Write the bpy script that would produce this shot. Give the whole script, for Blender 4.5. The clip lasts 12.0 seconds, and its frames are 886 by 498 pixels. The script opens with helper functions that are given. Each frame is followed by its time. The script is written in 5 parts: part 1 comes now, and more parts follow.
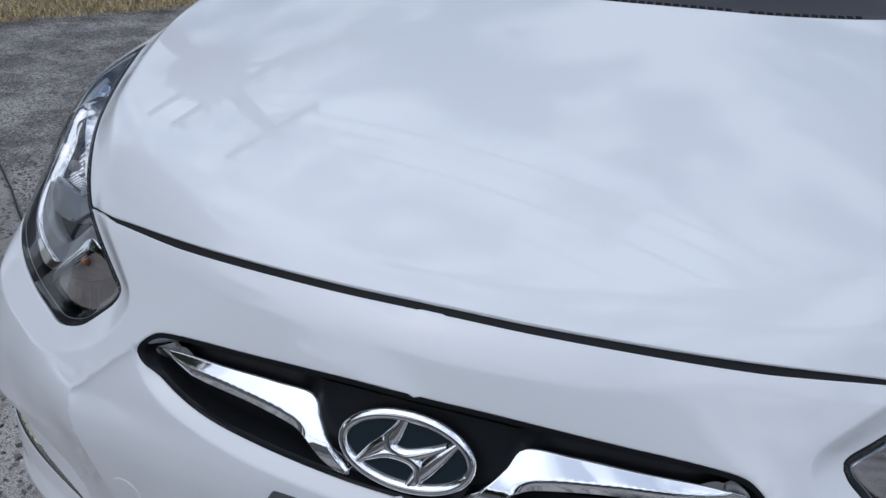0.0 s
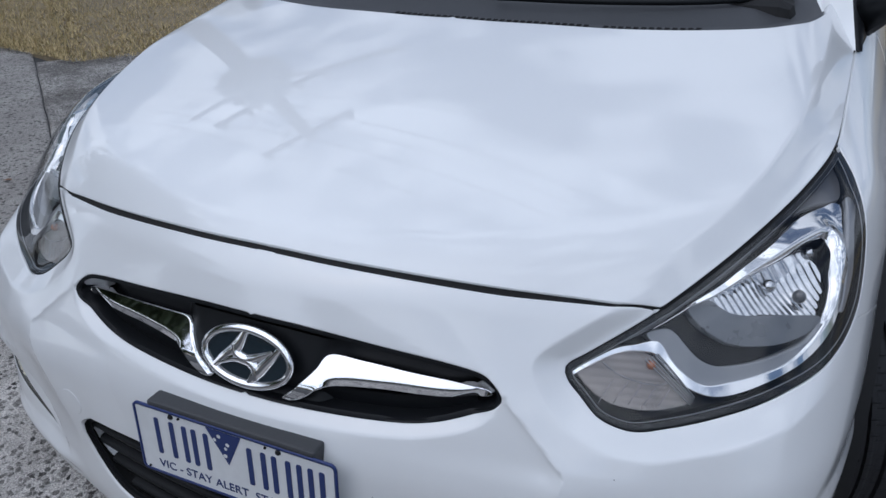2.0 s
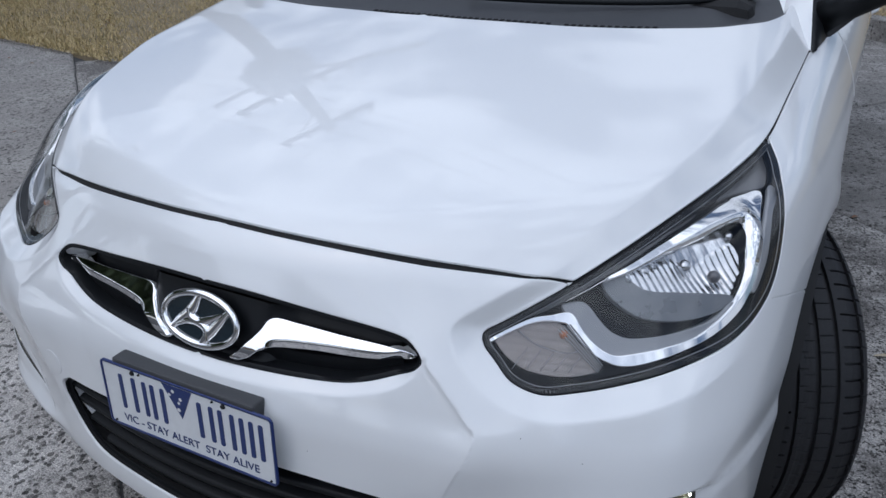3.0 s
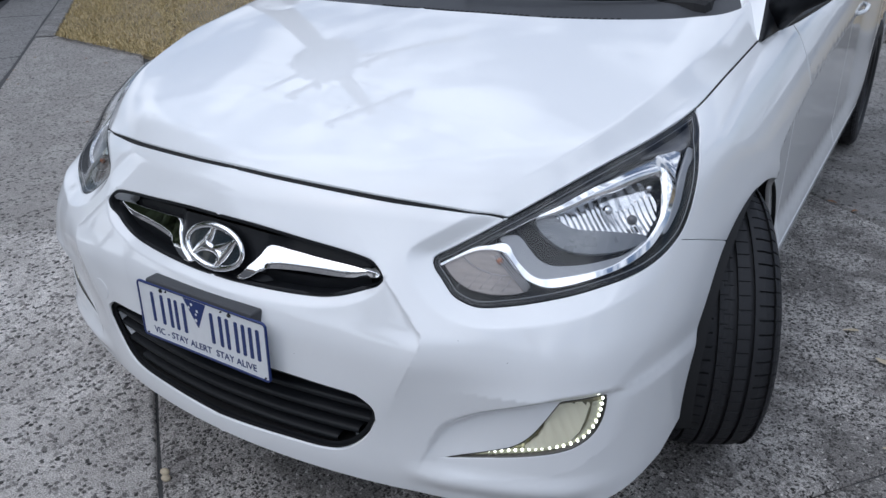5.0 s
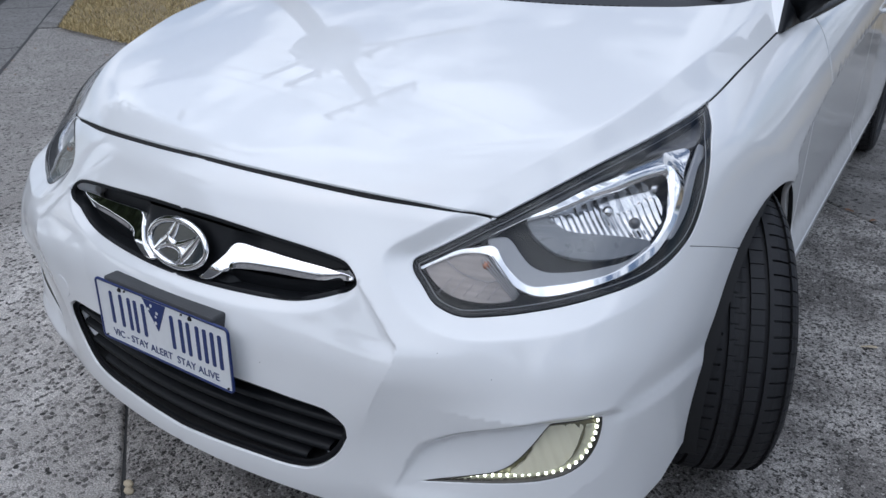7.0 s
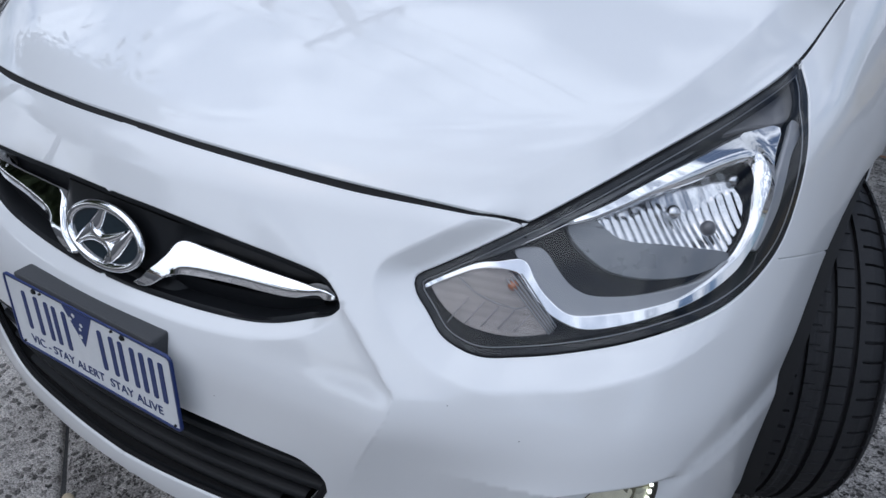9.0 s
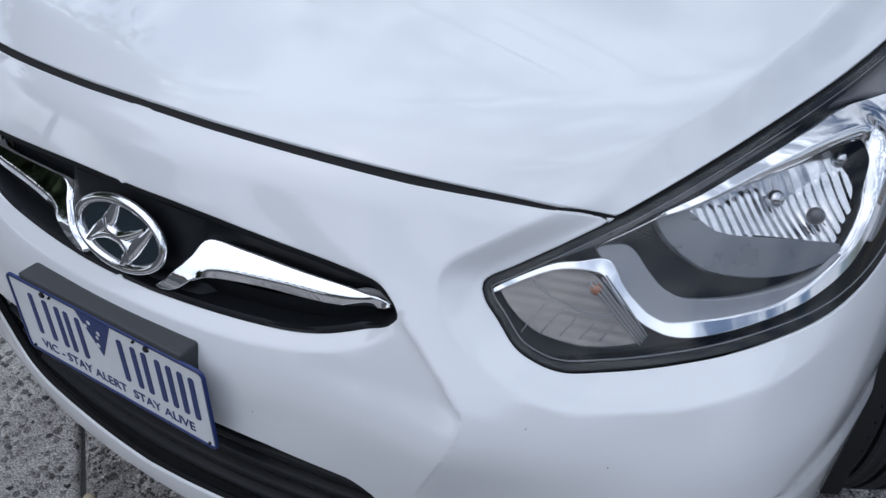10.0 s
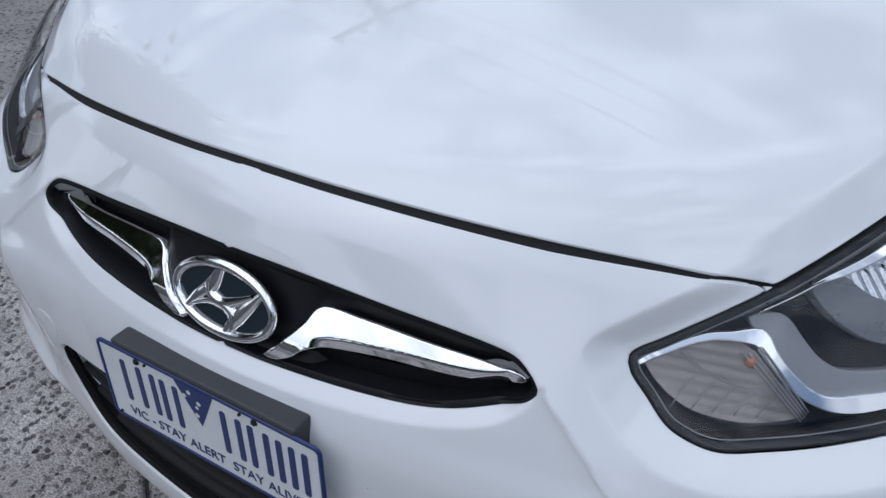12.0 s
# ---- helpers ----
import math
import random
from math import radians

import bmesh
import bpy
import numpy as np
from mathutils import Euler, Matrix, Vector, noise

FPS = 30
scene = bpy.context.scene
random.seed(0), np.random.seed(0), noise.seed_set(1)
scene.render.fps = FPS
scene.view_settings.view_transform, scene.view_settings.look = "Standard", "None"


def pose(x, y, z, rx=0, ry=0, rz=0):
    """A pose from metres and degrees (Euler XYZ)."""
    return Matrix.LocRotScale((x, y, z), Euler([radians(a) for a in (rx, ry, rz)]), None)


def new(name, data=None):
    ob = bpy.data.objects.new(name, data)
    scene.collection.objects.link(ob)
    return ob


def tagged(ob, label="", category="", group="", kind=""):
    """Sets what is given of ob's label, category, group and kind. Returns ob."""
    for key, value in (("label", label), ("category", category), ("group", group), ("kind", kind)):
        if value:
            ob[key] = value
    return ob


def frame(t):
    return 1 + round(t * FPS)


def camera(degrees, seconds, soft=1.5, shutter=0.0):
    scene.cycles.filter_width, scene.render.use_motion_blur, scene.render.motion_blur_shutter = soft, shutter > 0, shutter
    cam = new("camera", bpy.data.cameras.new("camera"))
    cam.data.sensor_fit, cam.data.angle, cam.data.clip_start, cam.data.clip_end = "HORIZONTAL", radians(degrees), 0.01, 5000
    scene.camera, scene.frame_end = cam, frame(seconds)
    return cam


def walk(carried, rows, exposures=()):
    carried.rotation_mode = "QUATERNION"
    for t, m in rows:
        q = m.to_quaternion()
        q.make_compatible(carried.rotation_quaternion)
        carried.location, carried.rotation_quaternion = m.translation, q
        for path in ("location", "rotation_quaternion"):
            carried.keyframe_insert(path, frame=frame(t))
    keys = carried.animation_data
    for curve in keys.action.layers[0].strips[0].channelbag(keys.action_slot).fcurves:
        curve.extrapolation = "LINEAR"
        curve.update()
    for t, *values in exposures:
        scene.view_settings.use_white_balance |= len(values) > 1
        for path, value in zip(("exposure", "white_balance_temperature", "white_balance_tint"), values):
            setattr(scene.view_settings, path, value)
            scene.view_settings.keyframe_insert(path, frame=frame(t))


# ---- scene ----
from mathutils.geometry import delaunay_2d_cdt

cam = camera(59.68, 12.0, soft=1.5)
# seconds, eye, yaw, pitch, roll
ROWS = [
    (0.0, 0.2090, -0.6135, 1.1763, 17.14, -29.39, 2.42),
    (0.5, 0.3583, -0.6187, 1.1986, 19.41, -29.53, 1.17),
    (1.0, 0.4516, -0.6747, 1.1894, 21.16, -27.61, 0.79),
    (1.5, 0.5457, -0.7191, 1.2066, 22.92, -27.61, -0.19),
    (2.0, 0.6266, -0.7475, 1.2117, 24.34, -27.05, -0.57),
    (2.5, 0.7276, -0.7482, 1.2108, 25.90, -26.74, -0.67),
    (3.0, 0.8060, -0.7675, 1.2048, 27.65, -26.42, -0.62),
    (5.0, 1.0825, -0.9293, 1.2030, 32.49, -25.47, -1.04),
    (5.5, 1.1568, -0.9270, 1.1935, 33.09, -25.13, -0.78),
    (6.0, 1.1610, -0.9155, 1.1655, 33.44, -24.85, -0.51),
    (6.5, 1.1177, -0.8721, 1.1502, 33.42, -24.88, -0.34),
    (7.0, 1.0552, -0.8086, 1.1462, 33.14, -25.27, -0.11),
    (9.0, 0.8452, -0.5541, 1.1192, 31.45, -31.73, 1.42),
    (9.5, 0.7743, -0.5063, 1.1112, 31.06, -34.59, 1.09),
    (10.0, 0.7119, -0.4803, 1.1034, 31.13, -35.95, 0.36),
    (10.5, 0.6557, -0.4785, 1.1072, 31.03, -36.47, -0.19),
    (11.0, 0.6153, -0.4840, 1.1118, 31.13, -36.05, -0.59),
    (11.5, 0.5826, -0.4927, 1.1138, 31.08, -35.06, -0.44),
    (12.0, 0.5675, -0.4912, 1.1168, 31.59, -34.50, -0.52),
]
EXPOSURES = ((0.0, -0.14, 5700, 10), (2.5, -0.02, 5700, 10), (5.5, 0.27, 5800, 10), (7.0, 0.22, 5800, 10), (9.5, 0.03, 5700, 10), (12.0, -0.05, 5700, 10))
walk(cam, [(t, pose(x, y, z, 90 + pitch, 0, yaw) @ pose(0, 0, 0, 0, 0, roll)) for t, x, y, z, yaw, pitch, roll in ROWS], EXPOSURES)

# ---- sky and sun ----
SUN_UP, SUN_AT = 56.0, 215.0
CLOUD = (8.0, 11.5)
world = bpy.data.worlds.new("sky")
scene.world = world
world.use_nodes = True
wn, wl = world.node_tree.nodes, world.node_tree.links
wn.clear()
w_out = wn.new("ShaderNodeOutputWorld")
w_bg = wn.new("ShaderNodeBackground")
w_sky = wn.new("ShaderNodeTexSky")
w_sky.sky_type, w_sky.sun_disc = "NISHITA", False
w_sky.sun_elevation, w_sky.sun_rotation = radians(SUN_UP), radians(SUN_AT)
w_sky.air_density, w_sky.dust_density, w_sky.ozone_density = 1.0, 3.0, 1.0
w_co = wn.new("ShaderNodeTexCoord")
w_map = wn.new("ShaderNodeMapping")
w_map.inputs["Scale"].default_value = (1.0, 1.0, 2.2)
w_noise = wn.new("ShaderNodeTexNoise")
w_noise.inputs["Scale"].default_value, w_noise.inputs["Detail"].default_value = 4.6, 8.0
w_noise.inputs["Roughness"].default_value = 0.55
w_ramp = wn.new("ShaderNodeValToRGB")
w_ramp.color_ramp.elements[0].position, w_ramp.color_ramp.elements[0].color = 0.44, (0.02, 0.02, 0.02, 1)
w_ramp.color_ramp.elements[1].position, w_ramp.color_ramp.elements[1].color = 0.56, (1, 1, 1, 1)
w_mix = wn.new("ShaderNodeMix")
w_mix.data_type = "RGBA"
w_mix.inputs["B"].default_value = (1, 1, 1, 1)
wl.new(w_co.outputs["Generated"], w_map.inputs["Vector"])
wl.new(w_map.outputs["Vector"], w_noise.inputs["Vector"])
wl.new(w_noise.outputs["Fac"], w_ramp.inputs["Fac"])
wl.new(w_ramp.outputs["Color"], w_mix.inputs["Factor"])
wl.new(w_sky.outputs["Color"], w_mix.inputs["A"])
# cloud brightness of an overcast sky: three times as bright overhead as at the horizon
w_xyz, w_up = wn.new("ShaderNodeSeparateXYZ"), wn.new("ShaderNodeMapRange")
wl.new(w_co.outputs["Generated"], w_xyz.inputs["Vector"])
wl.new(w_xyz.outputs["Z"], w_up.inputs["Value"])
w_up.inputs["To Min"].default_value, w_up.inputs["To Max"].default_value = CLOUD[0], CLOUD[1]
w_cloud = wn.new("ShaderNodeVectorMath")
w_cloud.operation = "SCALE"
w_cloud.inputs[0].default_value = (0.98, 1.0, 1.045)
# and brighter towards the veiled sun
w_dot, w_near, w_mul = wn.new("ShaderNodeVectorMath"), wn.new("ShaderNodeMapRange"), wn.new("ShaderNodeMath")
w_dot.operation, w_mul.operation, w_near.interpolation_type = "DOT_PRODUCT", "MULTIPLY", "SMOOTHSTEP"
w_dot.inputs[1].default_value = pose(0, 0, 0, 90 - SUN_UP, 0, 180 - SUN_AT) @ Vector((0, 0, 1))
w_near.inputs["From Min"].default_value, w_near.inputs["To Min"].default_value, w_near.inputs["To Max"].default_value = -0.3, 0.90, 1.2
wl.new(w_co.outputs["Generated"], w_dot.inputs[0])
wl.new(w_dot.outputs["Value"], w_near.inputs["Value"])
wl.new(w_near.outputs["Result"], w_mul.inputs[0])
wl.new(w_up.outputs["Result"], w_mul.inputs[1])
wl.new(w_mul.outputs[0], w_cloud.inputs["Scale"])
wl.new(w_cloud.outputs[0], w_mix.inputs["B"])
wl.new(w_mix.outputs["Result"], w_bg.inputs["Color"])
w_bg.inputs["Strength"].default_value = 0.083
wl.new(w_bg.outputs["Background"], w_out.inputs["Surface"])

sun = new("sun", bpy.data.lights.new("sun", "SUN"))
sun.data.energy, sun.data.angle, sun.data.color = 0.9, radians(125), (0.98, 0.985, 0.96)
sun.rotation_euler = (radians(90 - SUN_UP), 0, radians(180 - SUN_AT))

# ---- materials ----
def material(name, base, rough=0.5, metal=0.0, grain=None, bump=0.0, scale=200.0, coat=0.0, coat_rough=0.03, spec=0.5):
    """A surface with grain: base colour varied by a share grain at two scales, and a fine relief."""
    m = bpy.data.materials.new(name)
    m.use_nodes = True
    n, l = m.node_tree.nodes, m.node_tree.links
    b = n["Principled BSDF"]
    b.inputs["Base Color"].default_value = (*base, 1)
    b.inputs["Roughness"].default_value, b.inputs["Metallic"].default_value = rough, metal
    b.inputs["Coat Weight"].default_value, b.inputs["Coat Roughness"].default_value = coat, coat_rough
    b.inputs["Specular IOR Level"].default_value, b.inputs["Coat IOR"].default_value = spec, 1.65
    if grain or bump:
        co = n.new("ShaderNodeTexCoord")
        fine = n.new("ShaderNodeTexNoise")
        fine.inputs["Scale"].default_value, fine.inputs["Detail"].default_value = scale, 6
        broad = n.new("ShaderNodeTexNoise")
        broad.inputs["Scale"].default_value, broad.inputs["Detail"].default_value = scale / 25, 4
        l.new(co.outputs["Object"], fine.inputs["Vector"])
        l.new(co.outputs["Object"], broad.inputs["Vector"])
    if grain:
        add = n.new("ShaderNodeMath")
        add.operation = "ADD"
        l.new(fine.outputs["Fac"], add.inputs[0])
        l.new(broad.outputs["Fac"], add.inputs[1])
        span = n.new("ShaderNodeMapRange")
        span.inputs["From Min"].default_value, span.inputs["From Max"].default_value = 0.6, 1.4
        span.inputs["To Min"].default_value, span.inputs["To Max"].default_value = 1 - grain, 1 + grain
        l.new(add.outputs[0], span.inputs["Value"])
        mul = n.new("ShaderNodeVectorMath")
        mul.operation = "SCALE"
        mul.inputs[0].default_value = base
        l.new(span.outputs["Result"], mul.inputs["Scale"])
        l.new(mul.outputs[0], b.inputs["Base Color"])
        rr = n.new("ShaderNodeMapRange")
        rr.inputs["To Min"].default_value, rr.inputs["To Max"].default_value = max(rough - 0.12, 0.02), min(rough + 0.12, 1)
        l.new(broad.outputs["Fac"], rr.inputs["Value"])
        l.new(rr.outputs["Result"], b.inputs["Roughness"])
    if bump:
        bu = n.new("ShaderNodeBump")
        bu.inputs["Strength"].default_value, bu.inputs["Distance"].default_value = bump, 0.001
        l.new(fine.outputs["Fac"], bu.inputs["Height"])
        l.new(bu.outputs["Normal"], b.inputs["Normal"])
    return m


PAINT = material("white_paint", (0.82, 0.83, 0.84), 0.35, coat=1.0, coat_rough=0.02)
BLACK = material("black_plastic", (0.008, 0.009, 0.011), 0.42, grain=0.2, bump=0.08, scale=900, spec=0.22)
MATT = material("matt_black", (0.006, 0.006, 0.007), 0.8, grain=0.2, scale=60)
RUBBER = material("tyre_rubber", (0.016, 0.0165, 0.019), 0.62, grain=0.3, bump=0.15, scale=300, spec=0.35)
CHROME = material("chrome", (0.93, 0.93, 0.94), 0.05, 1.0)
ALLOY = material("black_alloy", (0.02, 0.02, 0.022), 0.3, 0.6)
STEEL = material("grey_metal", (0.3, 0.3, 0.31), 0.45, 0.8, grain=0.15)


def clear(name, tint, gloss_rough=0.02, ior=1.5):
    """A thin clear sheet: what is behind shows through, and the facing angle adds the gloss."""
    m = bpy.data.materials.new(name)
    m.use_nodes = True
    n, l = m.node_tree.nodes, m.node_tree.links
    n.clear()
    out, mix = n.new("ShaderNodeOutputMaterial"), n.new("ShaderNodeMixShader")
    tr, gl, fr = n.new("ShaderNodeBsdfTransparent"), n.new("ShaderNodeBsdfGlossy"), n.new("ShaderNodeLayerWeight")
    power, span = n.new("ShaderNodeMath"), n.new("ShaderNodeMapRange")
    power.operation, power.inputs[1].default_value, fr.inputs["Blend"].default_value = "POWER", 4.0, 0.5
    span.inputs["To Min"].default_value = ((ior - 1) / (ior + 1)) ** 2
    tr.inputs["Color"].default_value = (*tint, 1)
    gl.inputs["Roughness"].default_value = gloss_rough
    l.new(fr.outputs["Facing"], power.inputs[0])
    l.new(power.outputs[0], span.inputs["Value"])
    l.new(span.outputs["Result"], mix.inputs["Fac"])
    l.new(tr.outputs[0], mix.inputs[1])
    l.new(gl.outputs[0], mix.inputs[2])
    l.new(mix.outputs[0], out.inputs["Surface"])
    return m


LENS = clear("headlight_lens", (0.96, 0.96, 0.96), ior=1.52)
GLASS = clear("tinted_glass", (0.28, 0.33, 0.33))
# ---- the car's skin: one smooth solid, bounded by bonnet, nose and flank ----
def sstep(a, b, v):
    t = np.clip((v - a) / (b - a), 0, 1)
    return t * t * (3 - 2 * t)


def smax(a, b, k):
    h = np.maximum(k - np.abs(a - b), 0) / k
    return np.maximum(a, b) + h * h * k / 4


def spline(xs, ys):
    """A smooth curve through a few knots, straight beyond its ends."""
    xs, ys = np.array(xs, float), np.array(ys, float)
    d = np.diff(ys) / np.diff(xs)
    m = np.r_[d[0], (d[:-1] + d[1:]) / 2, d[-1]]

    def at(v):
        v = np.asarray(v, float)
        i = np.clip(np.searchsorted(xs, v) - 1, 0, len(xs) - 2)
        h = xs[i + 1] - xs[i]
        t = (v - xs[i]) / h
        u = np.clip(t, 0, 1)
        y = ys[i] * (1 + 2 * u) * (1 - u) ** 2 + ys[i + 1] * u * u * (3 - 2 * u) + h * (m[i] * u * (1 - u) ** 2 + m[i + 1] * u * u * (u - 1))
        return y + np.where(t < 0, t * h * m[i], 0) + np.where(t > 1, (t - 1) * h * m[i + 1], 0)
    return at


BONNET = spline((-0.15, 0.02, 0.10, 0.25, 0.45, 0.70, 1.00), (0.655, 0.722, 0.752, 0.803, 0.862, 0.925, 0.985))
NOSE = spline((0.09, 0.14, 0.20, 0.30, 0.43, 0.470, 0.495, 0.52, 0.60, 0.66, 0.723, 0.80), (-0.055, -0.082, -0.094, -0.090, -0.086, -0.0835, -0.0775, -0.068, -0.036, -0.010, 0.023, 0.08))
FOLD = spline((0.118, 0.17, 0.223, 0.288, 0.385, 0.47, 0.56, 0.79, 1.00), (0.477, 0.515, 0.550, 0.587, 0.623, 0.645, 0.662, 0.684, 0.694))
POCKET_UP = spline((0.44, 0.465, 0.487, 0.527, 0.608, 0.692, 0.770), (0.22, 0.293, 0.341, 0.375, 0.411, 0.437, 0.437))
POCKET_LOW = spline((0.44, 0.516, 0.613, 0.70, 0.735, 0.77), (0.228, 0.234, 0.246, 0.270, 0.30, 0.34))


RIDGE = spline((0.20, 0.263, 0.317, 0.395, 0.468, 0.495, 0.519, 0.537, 0.569, 0.593, 0.62), (0.43, 0.406, 0.392, 0.418, 0.449, 0.460, 0.4595, 0.441, 0.404, 0.375, 0.343))
# the raised line round the headlight, (x, z), and how far within it a point lies, from a table
HALO = np.array(((0.50, 0.708), (0.478, 0.694), (0.450, 0.675), (0.426, 0.660), (0.406, 0.648), (0.396, 0.636), (0.397, 0.622), (0.415, 0.597), (0.450, 0.568), (0.498, 0.546), (0.559, 0.538), (0.643, 0.548), (0.714, 0.565), (0.764, 0.583), (0.82, 0.61), (0.92, 0.66), (0.92, 0.85), (0.48, 0.85)))


def halo_table(step=0.004):
    gx, gz = np.meshgrid(np.arange(0.20, 0.92, step), np.arange(0.30, 0.80, step), indexing="ij")
    p = np.stack([gx, gz], -1)
    far, inside = np.full(gx.shape, 9.0), np.zeros(gx.shape, bool)
    for a, b in zip(HALO, np.roll(HALO, -1, 0)):
        u = np.clip(((p - a) @ (b - a)) / ((b - a) @ (b - a)), 0, 1)
        far = np.minimum(far, np.linalg.norm(p - a - u[..., None] * (b - a), axis=-1))
        cross = (a[1] > gz) != (b[1] > gz)
        inside ^= cross & (gx < (b[0] - a[0]) * (gz - a[1]) / (b[1] - a[1] + 1e-15) + a[0])
    out = np.where(inside, far, -far)
    for _ in range(10):
        out[1:-1, 1:-1] = (4 * out[1:-1, 1:-1] + out[:-2, 1:-1] + out[2:, 1:-1] + out[1:-1, :-2] + out[1:-1, 2:]) / 8
    return out


HALO_MAP = halo_table()


def halo(x, z):
    u = np.clip((np.abs(x) - 0.20) / 0.004, 0, HALO_MAP.shape[0] - 1.001)
    v = np.clip((z - 0.30) / 0.004, 0, HALO_MAP.shape[1] - 1.001)
    i, j = u.astype(int), v.astype(int)
    u, v = u - i, v - j
    return (HALO_MAP[i, j] * (1 - u) + HALO_MAP[i + 1, j] * u) * (1 - v) + (HALO_MAP[i, j + 1] * (1 - u) + HALO_MAP[i + 1, j + 1] * u) * v

WAIST = spline((0.82, 0.865, 0.979, 1.136, 1.326, 1.541, 1.754, 2.4, 3.2), (0.645, 0.662, 0.690, 0.722, 0.752, 0.775, 0.79, 0.82, 0.83))
SHOULDER = spline((0.42, 0.49, 0.551, 0.644, 0.743, 0.851, 0.97, 1.173, 2.2), (0.73, 0.760, 0.776, 0.791, 0.806, 0.82, 0.834, 0.860, 0.91))
RISE = spline((0.26, 0.34, 0.44, 0.51, 0.58, 0.64, 0.70), (0.002, 0.008, 0.021, 0.025, 0.017, 0.005, 0.0))
CREST = spline((0.40, 0.44, 0.479, 0.517, 0.549, 0.585, 0.63), (0.735, 0.752, 0.776, 0.784, 0.790, 0.795, 0.80))


GRILLE_FOOT = spline((0.0, 0.08, 0.217, 0.277, 0.334, 0.366), (0.530, 0.531, 0.537, 0.546, 0.567, 0.588))


def bonnet(x, y):
    x = np.abs(x)
    e = x - FOLD(y)
    fall = (np.sqrt(e * e + 0.000006) + e) / 2
    flick = (np.sqrt((e - 0.038) ** 2 + 0.00012) + e - 0.038) / 2
    return BONNET(y) - 0.10 * x * x - 0.86 * fall + 0.80 * flick


def sweep(v):
    return (np.sqrt(v * v + 0.0009) + v) / 2


def nose(x, z):
    x, z = np.broadcast_arrays(np.abs(x), np.asarray(z, float))
    p = (0.30 + 1.02 * sweep(z - 0.5) + 0.12 * sweep(0.40 - z)) * x * x + 0.54 * (x / 0.85) ** 20
    e = np.sqrt((x - RIDGE(z)) ** 2 + 0.000006)
    tent = np.maximum(1 - e / np.where(x < RIDGE(z), 0.19, 0.17), 0)
    off = x - RIDGE(z)
    crimp = 0.006 * (1 - np.exp(np.minimum(off, 0) / 0.011)) * np.exp(np.minimum(off, 0) / 0.07) * sstep(0.490, 0.53, z) * (1 - sstep(0.59, 0.63, z))
    s = halo(x, z)
    ramp = (np.sqrt(s * s + 0.000008) + s - np.sqrt((s - 0.028) ** 2 + 0.00003) - (s - 0.028)) / 2
    ledge = (0.80 * ramp - 0.0224 * np.where(s > 0, 1, np.exp(np.minimum(s, 0) / 0.10)) * (0.42 + 0.58 * sstep(0.42, 0.56, x))) * (1 - sstep(0.70, 0.78, x)) * (1 - sstep(0.680, 0.720, z))
    valley = 0.0015 * (np.exp(-((x - RIDGE(z) + 0.062) / 0.042) ** 2) + np.exp(-((x - RIDGE(z) - 0.062) / 0.042) ** 2)) * sstep(0.30, 0.42, z) * (1 - sstep(0.58, 0.64, z))
    flare = -0.014 * np.clip((0.505 - z) / 0.08, 0, 1) ** 2 * np.clip((z - 0.24) / 0.185, 0, 1) * sstep(0.48, 0.66, x)
    past = x - CREST(z)
    crest = 0.55 * ((np.sqrt(past * past + 0.00001) + past) / 2) * sstep(0.40, 0.44, z) * (1 - sstep(0.56, 0.63, z))
    skid = 0.010 * sstep(0.035, 0.0, np.abs(z - 0.225) - 0.0) * sstep(0.40, 0.50, x) * (1 - sstep(0.70, 0.78, x))
    under = GRILLE_FOOT(x) - z
    rest = 1 - np.maximum(under, 0) / 0.015
    lip = 0.010 * ((np.sqrt(rest * rest + 0.02) + rest) / 2) * (rest > -6) * sstep(-0.030, -0.004, under) * (1 - sstep(0.335, 0.372, x))
    up, low = POCKET_UP(x), POCKET_LOW(x)
    sink = sstep(0, 0.024, up - z) * np.clip((z - low) / np.maximum(up - low, 0.03), 0, 1) * (1 - sstep(0.738, 0.772, x)) * sstep(0.44, 0.53, x)
    return NOSE(z) + p - 0.85 * RISE(z) * tent ** 1.35 + ledge + valley + crimp + crest - skid + lip + flare + 0.030 * sink


def flank(y, z):
    z0 = 0.55 + 0.19 * (np.sqrt((y - 0.62) ** 2 + 0.01) + y - 0.62) / 2
    d = np.maximum(z - z0, 0)
    u = np.maximum(0.42 - z, 0)
    line = WAIST(y)
    hollow = 0.030 * sstep(0, 0.06, line - z) * sstep(0.27, 0.37, z) * sstep(0.78, 0.95, y) * (1 - sstep(2.5, 2.9, y))
    brow = 0.010 * np.exp(-((np.hypot(y - 0.69, z - 0.29) - 0.352) / 0.022) ** 2) * sstep(0.25, 0.4, z)
    over = z - SHOULDER(y)
    fall = (np.sqrt(over * over + 0.00004) + over) / 2 * sstep(0.42, 0.55, y)
    return 0.850 - 1.42 * d * d - 0.42 * fall - 0.5 * u * u - hollow + brow - 0.004


def skin(p):
    """Below 0 inside the body."""
    x, y, z = p[..., 0], p[..., 1], p[..., 2]
    x = np.abs(x)
    top = (z - bonnet(x, y)) * 0.95
    front = (nose(np.minimum(x, 0.9), z) - y) * 0.8
    side = x - flank(y, z)
    tail = (y - 3.955 + 0.16 * x * x + 0.25 * np.maximum(z - 0.65, 0) ** 2) * 0.9
    return smax(smax(smax(top, front, 0.035), side, 0.05), tail, 0.16)


VIEW = np.array([0.60, -0.62, 0.506])
VIEW = VIEW / np.linalg.norm(VIEW)
ACROSS = np.cross((0, 0, 1), VIEW)
ACROSS = ACROSS / np.linalg.norm(ACROSS)
ALONG = np.cross(VIEW, ACROSS)


